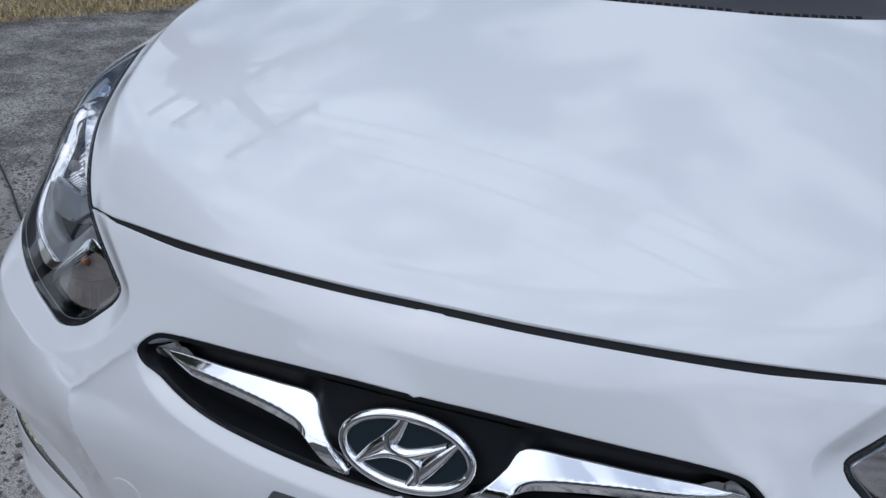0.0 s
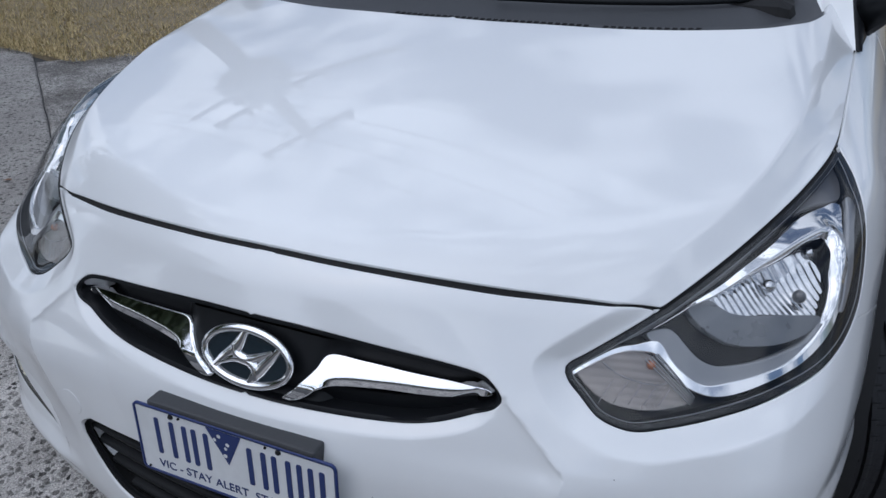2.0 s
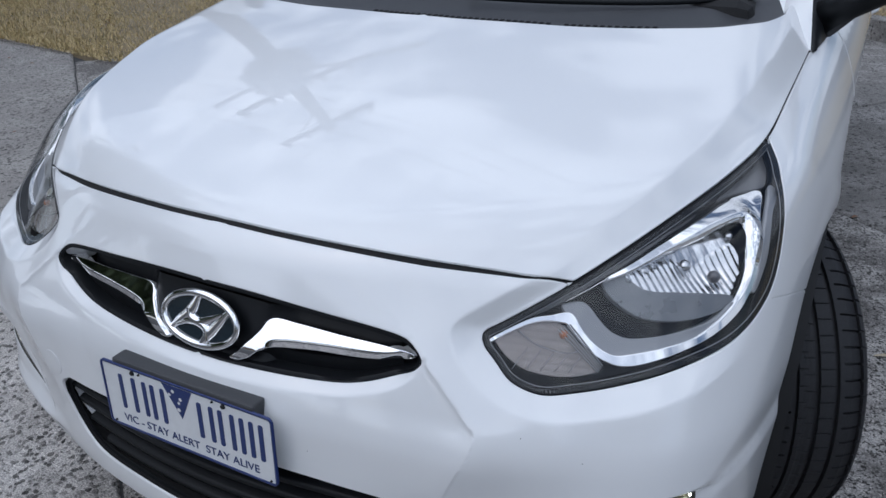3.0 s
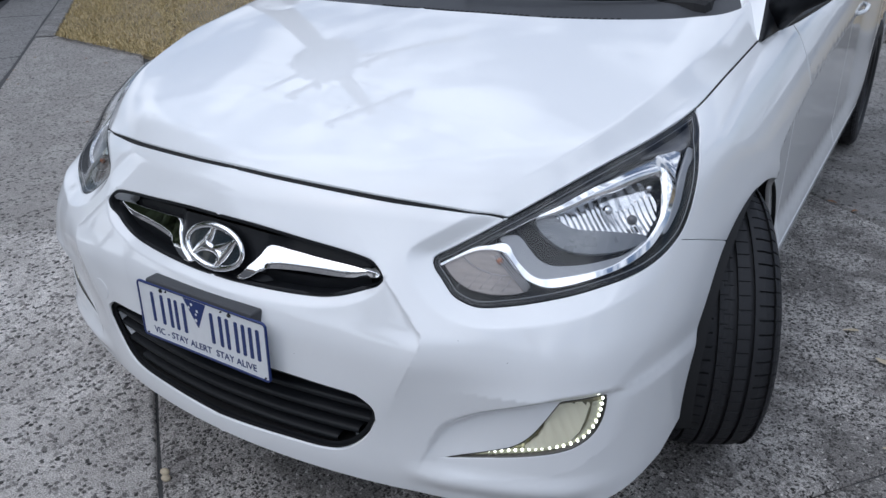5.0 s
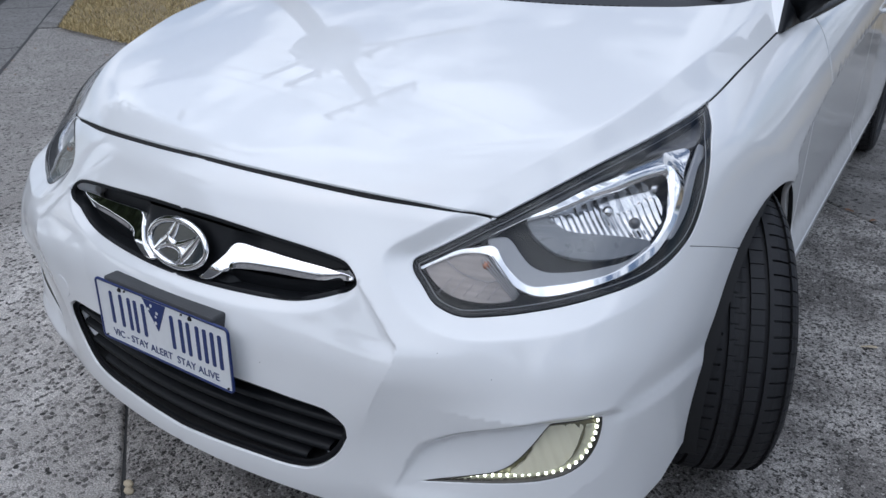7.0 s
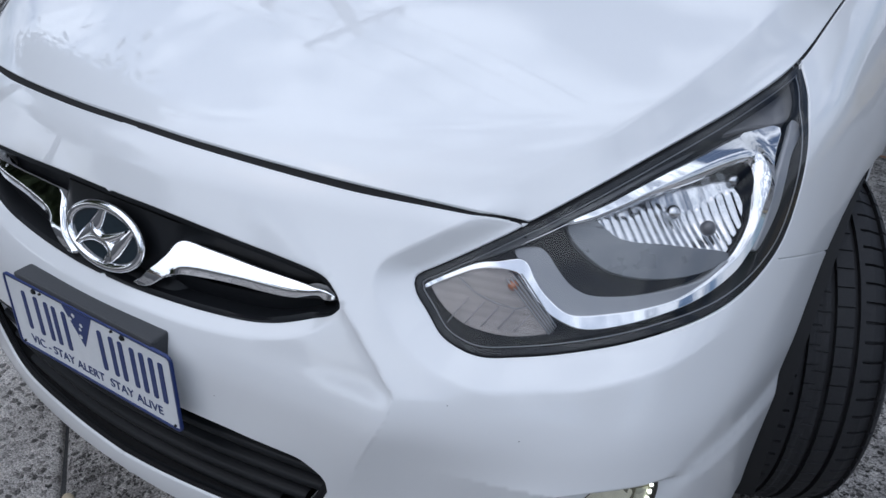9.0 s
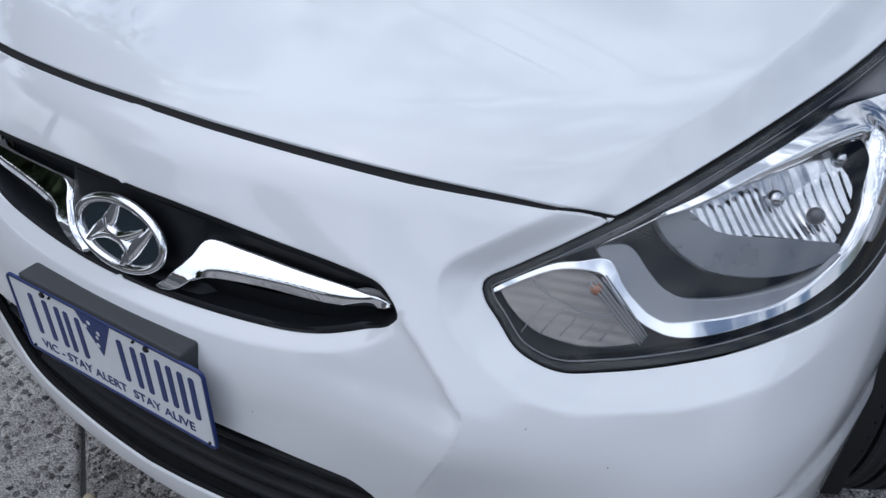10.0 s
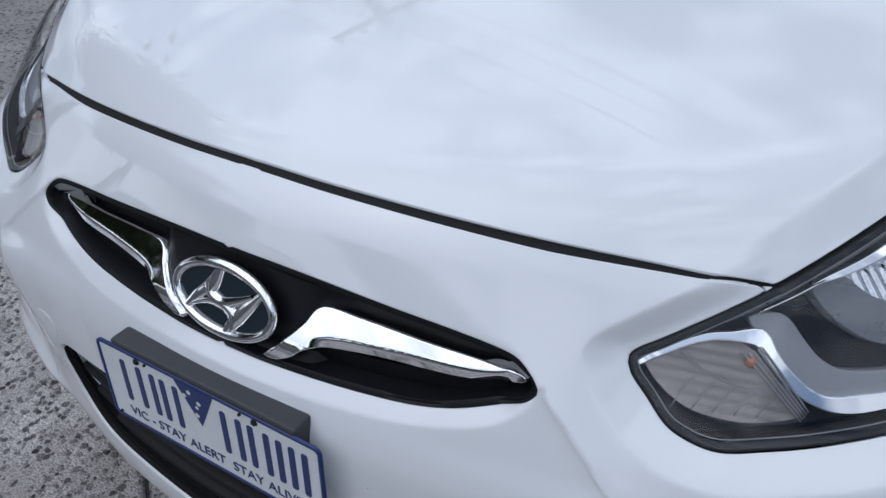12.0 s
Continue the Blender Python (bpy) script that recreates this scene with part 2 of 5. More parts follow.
def strike(start, way, near, far, steps=160, deep=0.0):
    """Where rays first come deep metres under the skin, between near and far along their way."""
    start, way = np.asarray(start, float), np.asarray(way, float)
    lo = np.full(start.shape[:-1], near)
    hi = np.full(start.shape[:-1], far)
    done = np.zeros(start.shape[:-1], bool)
    for k in range(1, steps + 1):
        s = near + (far - near) * k / steps
        inside = (skin(start + way * s) < -deep) & ~done
        hi = np.where(inside, s, hi)
        lo = np.where(inside, s - (far - near) / steps, lo)
        done |= inside
    for _ in range(22):
        mid = (lo + hi) / 2
        inside = skin(start + way * mid[..., None]) < -deep
        hi, lo = np.where(inside, mid, hi), np.where(inside, lo, mid)
    return start + way * hi[..., None]


def normals_of(p):
    e = 1e-4
    g = np.stack([skin(p + e * d) - skin(p - e * d) for d in np.eye(3)], -1)
    return g / np.linalg.norm(g, axis=-1, keepdims=True)


def from_plane(ab, deep=0.0):
    ab = np.asarray(ab, float)
    return strike(ab[..., :1] * ACROSS + ab[..., 1:] * ALONG, -VIEW, -1.5, 2.2, 110, deep)


def to_plane(p):
    p = np.asarray(p, float)
    return np.stack([p @ ACROSS, p @ ALONG], -1)


def on_front(xz, deep=0.0):
    """Front-view points (x, z) laid onto the skin."""
    xz = np.asarray(xz, float)
    s = np.stack([xz[:, 0], np.full(len(xz), -1.0), xz[:, 1]], -1)
    return strike(s, np.array([0, 1.0, 0]), 0.5, 2.2, 110, deep)


def on_top(xy, deep=0.0):
    """Plan-view points (x, y) laid onto the skin."""
    xy = np.asarray(xy, float)
    s = np.stack([xy[:, 0], xy[:, 1], np.full(len(xy), 1.2)], -1)
    return strike(s, np.array([0, 0, -1.0]), 0.0, 1.1, 90, deep)


def on_side(yz, deep=0.0):
    """Side-view points (y, z) laid onto the skin."""
    yz = np.asarray(yz, float)
    s = np.stack([np.full(len(yz), 1.2), yz[:, 0], yz[:, 1]], -1)
    return strike(s, np.array([-1.0, 0, 0]), 0.0, 1.1, 90, deep)


# ---- mesh tools ----
def smooth_line(points, step=0.008, closed=False):
    """A Catmull-Rom line through a few points, at even steps."""
    k = np.asarray(points, float)
    if closed:
        k = np.vstack([k[-1], k, k[0], k[1]])
    else:
        k = np.vstack([2 * k[0] - k[1], k, 2 * k[-1] - k[-2]])
    out = []
    for a, b, c, d in zip(k[:-3], k[1:-2], k[2:-1], k[3:]):
        n = max(1, int(round(np.linalg.norm(c - b) / step)))
        t = (np.arange(n) / n)[:, None]
        out.append(0.5 * (2 * b + (c - a) * t + (2 * a - 5 * b + 4 * c - d) * t * t + (3 * b - a - 3 * c + d) * t ** 3))
    if not closed:
        out.append(k[-2:-1])
    return np.vstack(out)


def inset(poly, gap):
    """A closed plane polygon drawn in by a gap (minus: out)."""
    poly = np.asarray(poly)
    a, b = np.roll(poly, 1, 0), np.roll(poly, -1, 0)
    t = b - a
    t = t / (np.linalg.norm(t, axis=1, keepdims=True) + 1e-12)
    turn = np.sign((poly[:, 0] * b[:, 1] - b[:, 0] * poly[:, 1]).sum())
    return poly + gap * turn * np.stack([-t[:, 1], t[:, 0]], 1)


def within(poly, pts):
    """Which points lie in a polygon."""
    x, y = pts[:, 0], pts[:, 1]
    hit = np.zeros(len(pts), bool)
    for (x0, y0), (x1, y1) in zip(poly, np.roll(poly, -1, 0)):
        cross = (y0 > y) != (y1 > y)
        if cross.any():
            hit ^= cross & (x < (x1 - x0) * (y - y0) / (y1 - y0 + 1e-15) + x0)
    return hit


CUT = {}


def cut_out(outer, holes, step, deep, skirt, roll, mirror, lift, lines):
    loops = [np.asarray(outer)] + [np.asarray(h) for h in holes]
    flat = np.vstack(loops)
    edges, at = [], 0
    for lp in loops:
        n = len(lp)
        edges += [(at + i, at + (i + 1) % n) for i in range(n)]
        at += n
    bounds = flat
    for line in lines:
        line = np.asarray(line)
        ok = within(loops[0], line) & (np.linalg.norm(line[:, None] - bounds[None], axis=2).min(1) > 0.002)
        for i in np.flatnonzero(ok):
            if i and ok[i - 1]:
                edges.append((at - 1, at))
            flat = np.vstack([flat, line[i]])
            at += 1
    lo, hi = loops[0].min(0), loops[0].max(0)
    gx, gy = np.meshgrid(np.arange(lo[0], hi[0], step), np.arange(lo[1], hi[1], step * 0.87))
    gx[1::2] += step / 2
    grid = np.stack([gx.ravel(), gy.ravel()], 1)
    keep = within(loops[0], grid)
    for h in loops[1:]:
        keep &= ~within(h, grid)
    grid = grid[keep]
    if mirror:
        middle = loops[0][np.abs(from_plane(loops[0], deep)[:, 0]) < 2.6e-3]
    if mirror and len(middle):
        grid = grid[np.linalg.norm(grid[:, None] - middle[None], axis=2).min(1) > 0.0075]
    far = np.ones(len(grid), bool)
    for k in range(0, len(flat), 400):
        far &= (np.linalg.norm(grid[:, None] - flat[None, k:k + 400], axis=2) > max(step * 0.45, 0.0040 if mirror else 0)).all(1)
    flat = np.vstack([flat, grid[far]])
    v2, _, tris, src, _, _ = delaunay_2d_cdt([Vector(p) for p in flat], edges, [], 0, 1e-7)
    v2 = np.array([tuple(v) for v in v2])
    tris = np.array([t for t in tris if len(t) == 3])
    mid = v2[tris].mean(1)
    keep = within(loops[0], mid)
    for h in loops[1:]:
        keep &= ~within(h, mid)
    tris = tris[keep]
    area = np.cross(v2[tris[:, 1]] - v2[tris[:, 0]], v2[tris[:, 2]] - v2[tris[:, 0]])
    tris[area < 0] = tris[area < 0][:, ::-1]
    p = from_plane(v2, deep)
    n = normals_of(p)
    if lift is not None:
        p = p + n * lift(p)[:, None]
        fn = np.cross(p[tris[:, 1]] - p[tris[:, 0]], p[tris[:, 2]] - p[tris[:, 0]])
        vn = np.zeros_like(p)
        for k in range(3):
            np.add.at(vn, tris[:, k], fn)
        n = vn / (np.linalg.norm(vn, axis=1, keepdims=True) + 1e-12)
    p[np.abs(p[:, 0]) < (0.0026 if mirror else 4e-4), 0] = 0.0
    count = {}
    for t in tris:
        for e in ((t[0], t[1]), (t[1], t[2]), (t[2], t[0])):
            count[tuple(sorted(e))] = count.get(tuple(sorted(e)), 0) + 1
    rim = [(a, b) for t in tris for a, b in ((t[0], t[1]), (t[1], t[2]), (t[2], t[0])) if count[tuple(sorted((a, b)))] == 1]
    if mirror:
        rim = [(a, b) for a, b in rim if p[a, 0] != 0 or p[b, 0] != 0]
    faces = [tuple(t) for t in tris]
    if skirt:
        out = np.zeros_like(p)
        for a, b in rim:
            o = np.cross(p[b] - p[a], n[a])
            out[a] += o
            out[b] += o
        ids = sorted({i for e in rim for i in e})
        o = out[ids] / (np.linalg.norm(out[ids], axis=1, keepdims=True) + 1e-12)
        if mirror:
            o[p[ids][:, 0] == 0, 0] = 0
        base = len(p)
        r1 = p[ids] - n[ids] * roll + o * roll
        r2 = p[ids] - n[ids] * skirt + o * roll
        p, n = np.vstack([p, r1, r2]), np.vstack([n, (n[ids] + o) / 1.4142, o])
        one = {i: base + k for k, i in enumerate(ids)}
        two = {i: base + len(ids) + k for k, i in enumerate(ids)}
        for a, b in rim:
            faces += [(b, a, one[a], one[b]), (one[b], one[a], two[a], two[b])]
    return p, n, faces


def sheet(outer, holes=(), step=0.014, deep=0.0, skirt=0.012, roll=0.0012, mirror=False, flip=False, lift=None, lines=()):
    """A piece of the skin cut out along plane outlines, deep metres under it, its edges rolled and turned in. mirror: joined with its
    twin across the middle. flip: the twin alone. lines: creases that the mesh follows."""
    key = (np.asarray(outer).tobytes(), sum(float(np.abs(h).sum()) for h in holes), step, deep, skirt, roll, mirror, lift, len(lines))
    if key not in CUT:
        CUT[key] = cut_out(outer, holes, step, deep, skirt, roll, mirror, lift, lines)
    p, n, faces = CUT[key]
    side = np.array([-1.0, 1, 1])
    if flip:
        p, n, faces = p * side, n * side, [f[::-1] for f in faces]
    if mirror:
        twin = np.where(p[:, 0] == 0, np.arange(len(p)), len(p) + np.arange(len(p)))
        faces = faces + [tuple(twin[list(f)])[::-1] for f in faces]
        n = n * np.where(p[:, :1] == 0, (0, 1, 1), (1, 1, 1))
        p, n = np.vstack([p, p * side]), np.vstack([n, n * side])
    me = bpy.data.meshes.new("sheet")
    me.from_pydata(p.tolist(), [], [tuple(int(i) for i in f) for f in faces])
    me.polygons.foreach_set("use_smooth", [True] * len(me.polygons))
    n = n / (np.linalg.norm(n, axis=1, keepdims=True) + 1e-12)
    me.normals_split_custom_set_from_vertices(n.tolist())
    return me


def ribbon(points, half, deep, flip=False):
    """A strip that follows a line on the skin, sunk deep metres under it."""
    p = np.asarray(points)
    n = normals_of(p)
    t = np.gradient(p, axis=0)
    w = np.cross(n, t / (np.linalg.norm(t, axis=1, keepdims=True) + 1e-12))
    v = np.vstack([p - n * deep - w * half, p - n * (deep - 0.002), p - n * deep + w * half])
    k = len(p)
    f = [(r * k + i, r * k + i + 1, (r + 1) * k + i + 1, (r + 1) * k + i) for r in range(2) for i in range(k - 1)]
    if flip:
        v = v * (-1, 1, 1)
    return raw(v, f)


def written(text, size, m, depth=0.0004):
    """Lettering in the built-in font, as a mesh."""
    cu = bpy.data.curves.new("lettering", "FONT")
    cu.body, cu.size, cu.extrude, cu.align_x, cu.align_y = text, size, depth, "CENTER", "CENTER"
    ob = bpy.data.objects.new("lettering", cu)
    scene.collection.objects.link(ob)
    me = bpy.data.meshes.new_from_object(ob.evaluated_get(bpy.context.evaluated_depsgraph_get()))
    bpy.data.objects.remove(ob)
    me.transform(m)
    return me


def loft(rows, closed=False):
    rows = [list(r) for r in rows]
    m = len(rows[0])
    f = []
    for i in range(len(rows) - 1):
        for j in range(m if closed else m - 1):
            a, b = i * m + j, i * m + (j + 1) % m
            f.append((a, b, b + m, a + m))
    return raw([p for r in rows for p in r], f)


def thing(name, label, category, group="", at=(0, 0, 0)):
    ob = new(name)
    ob.location = at
    ob.empty_display_size = 0.1
    return tagged(ob, label, category, group)


def part(name, data, mat, parent=None, label=""):
    """A bmesh or mesh linked as one object under its thing or part."""
    if isinstance(data, bmesh.types.BMesh):
        me = bpy.data.meshes.new(name)
        data.to_mesh(me)
        data.free()
    else:
        me = data
    if not me.materials:
        me.materials.append(mat)
    ob = new(name, me)
    if parent is not None:
        ob.parent = parent
        bpy.context.view_layer.update()
        ob.matrix_parent_inverse = parent.matrix_world.inverted()
    return tagged(ob, label)


def raw(verts, faces, smooth=True):
    me = bpy.data.meshes.new("raw")
    me.from_pydata([tuple(map(float, v)) for v in verts], [], [tuple(int(i) for i in f) for f in faces])
    me.polygons.foreach_set("use_smooth", [smooth] * len(me.polygons))
    return me


def tube(path, radius, sides=10, caps=True):
    """A round bar along a line of points; radius: one, or one a point."""
    path = [Vector(p) for p in path]
    rr = [radius] * len(path) if not hasattr(radius, "__len__") else [float(r) for r in radius]
    verts, faces, up = [], [], None
    for i, p in enumerate(path):
        t = (path[min(i + 1, len(path) - 1)] - path[max(i - 1, 0)]).normalized()
        if up is None:
            up = t.orthogonal().normalized()
        up = (up - t * up.dot(t)).normalized()
        w = t.cross(up)
        verts += [p + rr[i] * (math.cos(a) * up + math.sin(a) * w) for a in (2 * math.pi * k / sides for k in range(sides))]
    for i in range(len(path) - 1):
        for k in range(sides):
            a, b = i * sides + k, i * sides + (k + 1) % sides
            faces.append((a, b, b + sides, a + sides))
    if caps:
        faces += [tuple(range(sides))[::-1], tuple(range(len(verts) - sides, len(verts)))]
    return raw(verts, faces)


def box(size, at=(0, 0, 0), bevel=0.003, turn=None, segments=2):
    bm = bmesh.new()
    bmesh.ops.create_cube(bm, size=1, matrix=Matrix.Diagonal((*size, 1)))
    if bevel:
        bmesh.ops.bevel(bm, geom=bm.edges[:], offset=bevel, segments=segments, affect="EDGES", profile=0.5)
    bmesh.ops.transform(bm, matrix=Matrix.Translation(at) @ (turn if turn is not None else Matrix.Identity(4)), verts=bm.verts)
    return bm


def lathe(profile, turns=64, axis="X"):
    """A ring swept from (radius, along) points about an axis; closed."""
    verts, faces, m = [], [], len(profile)
    for k in range(turns):
        a = 2 * math.pi * k / turns
        for r, s in profile:
            verts.append((s, r * math.cos(a), r * math.sin(a)) if axis == "X" else (r * math.cos(a), r * math.sin(a), s))
    for k in range(turns):
        for j in range(m - 1):
            a, b = k * m + j, ((k + 1) % turns) * m + j
            faces.append((a, a + 1, b + 1, b))
    return raw(verts, faces)


# ---- ground: concrete bays, gutter, kerbs and dry lawn ----
def ground_height(x, y):
    return -0.05 * (1 - sstep(-0.15, 0.55, y))


NN, TT = np.array([0.62, 0.785]), np.array([0.785, -0.62])


def aggregate(name, mortar, stone, dark, cell, bare, patch):
    """Worn concrete: mortar with stones laid bare. cell: stones a metre; bare: how much shows; patch: light worn areas."""
    m = bpy.data.materials.new(name)
    m.use_nodes = True
    n, l = m.node_tree.nodes, m.node_tree.links
    b = n["Principled BSDF"]
    co = n.new("ShaderNodeTexCoord")
    warp = n.new("ShaderNodeTexNoise")
    warp.inputs["Scale"].default_value, warp.inputs["Detail"].default_value = cell * 0.8, 3
    mixv = n.new("ShaderNodeMix")
    mixv.data_type, mixv.blend_type = "RGBA", "LINEAR_LIGHT"
    mixv.inputs["Factor"].default_value = 0.010
    l.new(co.outputs["Object"], mixv.inputs["A"])
    l.new(co.outputs["Object"], warp.inputs["Vector"])
    l.new(warp.outputs["Color"], mixv.inputs["B"])
    vor = n.new("ShaderNodeTexVoronoi")
    vor.inputs["Scale"].default_value, vor.inputs["Randomness"].default_value = cell, 1.0
    l.new(mixv.outputs["Result"], vor.inputs["Vector"])
    tone = n.new("ShaderNodeSeparateColor")
    l.new(vor.outputs["Color"], tone.inputs["Color"])
    broad = n.new("ShaderNodeTexNoise")
    broad.inputs["Scale"].default_value, broad.inputs["Detail"].default_value, broad.inputs["Roughness"].default_value = 3.4, 9, 0.70
    l.new(co.outputs["Object"], broad.inputs["Vector"])
    fine = n.new("ShaderNodeTexNoise")
    fine.inputs["Scale"].default_value, fine.inputs["Detail"].default_value = 260, 5
    l.new(co.outputs["Object"], fine.inputs["Vector"])
    ramp = n.new("ShaderNodeValToRGB")
    e = ramp.color_ramp.elements
    e[0].position, e[0].color = 0.0, (*dark, 1)
    e[1].position, e[1].color = 1.0, (*stone, 1)
    mid = e.new(0.66)
    mid.color = (*[(p + q) / 2 for p, q in zip(dark, mortar)], 1)
    l.new(tone.outputs["Red"], ramp.inputs["Fac"])
    show = n.new("ShaderNodeMath")
    show.operation = "ADD"
    l.new(tone.outputs["Green"], show.inputs[0])
    l.new(broad.outputs["Fac"], show.inputs[1])
    gate = n.new("ShaderNodeMapRange")
    gate.inputs["From Min"].default_value, gate.inputs["From Max"].default_value = 1.5 - bare - 0.08, 1.5 - bare + 0.08
    l.new(show.outputs[0], gate.inputs["Value"])
    rim = n.new("ShaderNodeMapRange")
    rim.inputs["From Min"].default_value, rim.inputs["From Max"].default_value = 0.62, 0.38
    l.new(vor.outputs["Distance"], rim.inputs["Value"])
    both = n.new("ShaderNodeMath")
    both.operation = "MULTIPLY"
    l.new(gate.outputs["Result"], both.inputs[0])
    l.new(rim.outputs["Result"], both.inputs[1])
    wear = n.new("ShaderNodeValToRGB")
    wear.color_ramp.elements[0].position, wear.color_ramp.elements[0].color = 0.45, (*mortar, 1)
    wear.color_ramp.elements[1].position, wear.color_ramp.elements[1].color = 0.60, (*patch, 1)
    l.new(broad.outputs["Fac"], wear.inputs["Fac"])
    mix = n.new("ShaderNodeMix")
    mix.data_type = "RGBA"
    l.new(both.outputs[0], mix.inputs["Factor"])
    l.new(wear.outputs["Color"], mix.inputs["A"])
    l.new(ramp.outputs["Color"], mix.inputs["B"])
    grit = n.new("ShaderNodeMapRange")
    grit.inputs["From Min"].default_value, grit.inputs["From Max"].default_value = 0.3, 0.7
    grit.inputs["To Min"].default_value, grit.inputs["To Max"].default_value = 0.40, 1.62
    l.new(fine.outputs["Fac"], grit.inputs["Value"])
    mul = n.new("ShaderNodeVectorMath")
    mul.operation = "SCALE"
    l.new(mix.outputs["Result"], mul.inputs[0])
    l.new(grit.outputs["Result"], mul.inputs["Scale"])
    l.new(mul.outputs[0], b.inputs["Base Color"])
    b.inputs["Roughness"].default_value, b.inputs["Specular IOR Level"].default_value = 0.85, 0.3
    hgt = n.new("ShaderNodeMath")
    hgt.operation = "ADD"
    l.new(both.outputs[0], hgt.inputs[0])
    l.new(fine.outputs["Fac"], hgt.inputs[1])
    bu = n.new("ShaderNodeBump")
    bu.inputs["Strength"].default_value, bu.inputs["Distance"].default_value = 0.8, 0.006
    l.new(hgt.outputs[0], bu.inputs["Height"])
    l.new(bu.outputs["Normal"], b.inputs["Normal"])
    return m


BARE = aggregate("exposed_aggregate", (0.205, 0.192, 0.180), (0.56, 0.53, 0.495), (0.030, 0.028, 0.026), 118, 0.72, (0.50, 0.472, 0.442))
WORN = aggregate("worn_concrete", (0.40, 0.376, 0.352), (0.29, 0.272, 0.254), (0.030, 0.028, 0.027), 72, 0.50, (0.58, 0.55, 0.52))
SMOOTH = aggregate("smooth_concrete", (0.20, 0.19, 0.18), (0.27, 0.255, 0.24), (0.05, 0.048, 0.046), 60, 0.40, (0.31, 0.295, 0.28))
OLD = aggregate("old_concrete", (0.30, 0.281, 0.263), (0.38, 0.36, 0.335), (0.04, 0.038, 0.036), 64, 0.46, (0.38, 0.36, 0.336))
GUTTER = aggregate("gutter_concrete", (0.225, 0.215, 0.207), (0.29, 0.278, 0.267), (0.05, 0.048, 0.046), 55, 0.36, (0.26, 0.25, 0.24))
SOIL = material("dry_soil", (0.21, 0.165, 0.10), 0.95, grain=0.5, bump=0.5, scale=60)
ASPHALT = material("asphalt", (0.055, 0.055, 0.056), 0.9, grain=0.4, bump=0.5, scale=150)

bm = bmesh.new()
xs = np.unique(np.r_[np.linspace(-12, 12, 49), -4000, -300, -60, -20, 20, 60, 300, 4000])
ys = np.unique(np.r_[np.linspace(-8, 12, 61), -4000, -300, -60, -20, 20, 60, 300, 4000])
vs = [[bm.verts.new((x, y, float(ground_height(x, y)) - 0.013)) for y in ys] for x in xs]
for i in range(len(xs) - 1):
    for j in range(len(ys) - 1):
        bm.faces.new((vs[i][j], vs[i + 1][j], vs[i + 1][j + 1], vs[i][j + 1]))
ground = tagged(part("ground", bm, ASPHALT), "dark grey asphalt and earth under the concrete", "ground", kind="structure")
pavement = tagged(new("pavement"), "weathered concrete driveway laid in bays with open joints", "pavement", kind="structure")


def bay(n0, n1, t0, t1, mat, raise_by=0.0, name="slab", parent=pavement):
    """A concrete bay with rounded, slightly ragged edges, between two cuts each way."""
    g = 0.0035
    n0, n1, t0, t1 = n0 + g, n1 - g, t0 + g, t1 - g

    def cuts(a, b):
        return np.unique(np.r_[a, a + 0.006, np.linspace(a + 0.02, b - 0.02, max(3, int((b - a) / 0.16))), b - 0.006, b])
    ns, ts = cuts(n0, n1), cuts(t0, t1)
    v, f = [], []
    for n in ns:
        for t in ts:
            edge = min(n - n0, n1 - n, t - t0, t1 - t)
            rag = 0.006 * noise.noise((n * 9, t * 9, 1.7)) if edge < 0.001 else 0
            p = NN * (n + rag) + TT * (t + rag)
            drop = 0.010 if edge < 0.001 else 0.0
            v.append((p[0], p[1], float(ground_height(*p)) + raise_by - drop - 0.002 * (edge < 0.007) + 0.0015 * noise.noise((n * 1.3, t * 1.3, 0))))
    m = len(ts)
    for i in range(len(ns) - 1):
        for j in range(m - 1):
            f.append((i * m + j, (i + 1) * m + j, (i + 1) * m + j + 1, i * m + j + 1))
    return part(name, raw(v, f), mat, parent)


for t0, t1 in ((-6.45, -3.93), (-3.93, -1.72), (-1.72, 0.485), (0.485, 2.70), (2.70, 4.9), (4.9, 7.1)):
    bay(-1.15, -0.23, t0, t1, WORN if t0 > -3.0 else OLD)
    bay(-0.23, 2.39, max(t0, -4.9), t1, BARE)
    bay(2.39, 5.25, max(t0, -4.4), t1, SMOOTH)
for t0, t1 in ((-12.0, -8.0), (-8.0, -5.6), (-5.6, -3.1), (-3.1, -0.6), (-0.6, 1.9), (1.9, 4.4), (4.4, 7.0)):
    bay(-1.75, -1.165, t0, t1, GUTTER, -0.012)
for t0, t1 in ((-12.0, -9.4), (-9.4, -6.46)):
    bay(-1.15, -0.98, t0, t1, SMOOTH, 0.012, "kerb_stone")
for t0, t1 in ((-4.4, -2.0), (-2.0, 0.4), (0.4, 2.8), (2.8, 5.2)):
    bay(5.26, 5.42, t0, t1, SMOOTH, 0.15, "kerb_stone")
    me = raw([(*(NN * 5.268 + TT * (t0 + 0.006)), -0.03), (*(NN * 5.268 + TT * (t1 - 0.006)), -0.03), (*(NN * 5.268 + TT * (t1 - 0.006)), 0.145), (*(NN * 5.268 + TT * (t0 + 0.006)), 0.145)], [(0, 1, 2, 3)])
    part("kerb_face", me, SMOOTH, pavement)


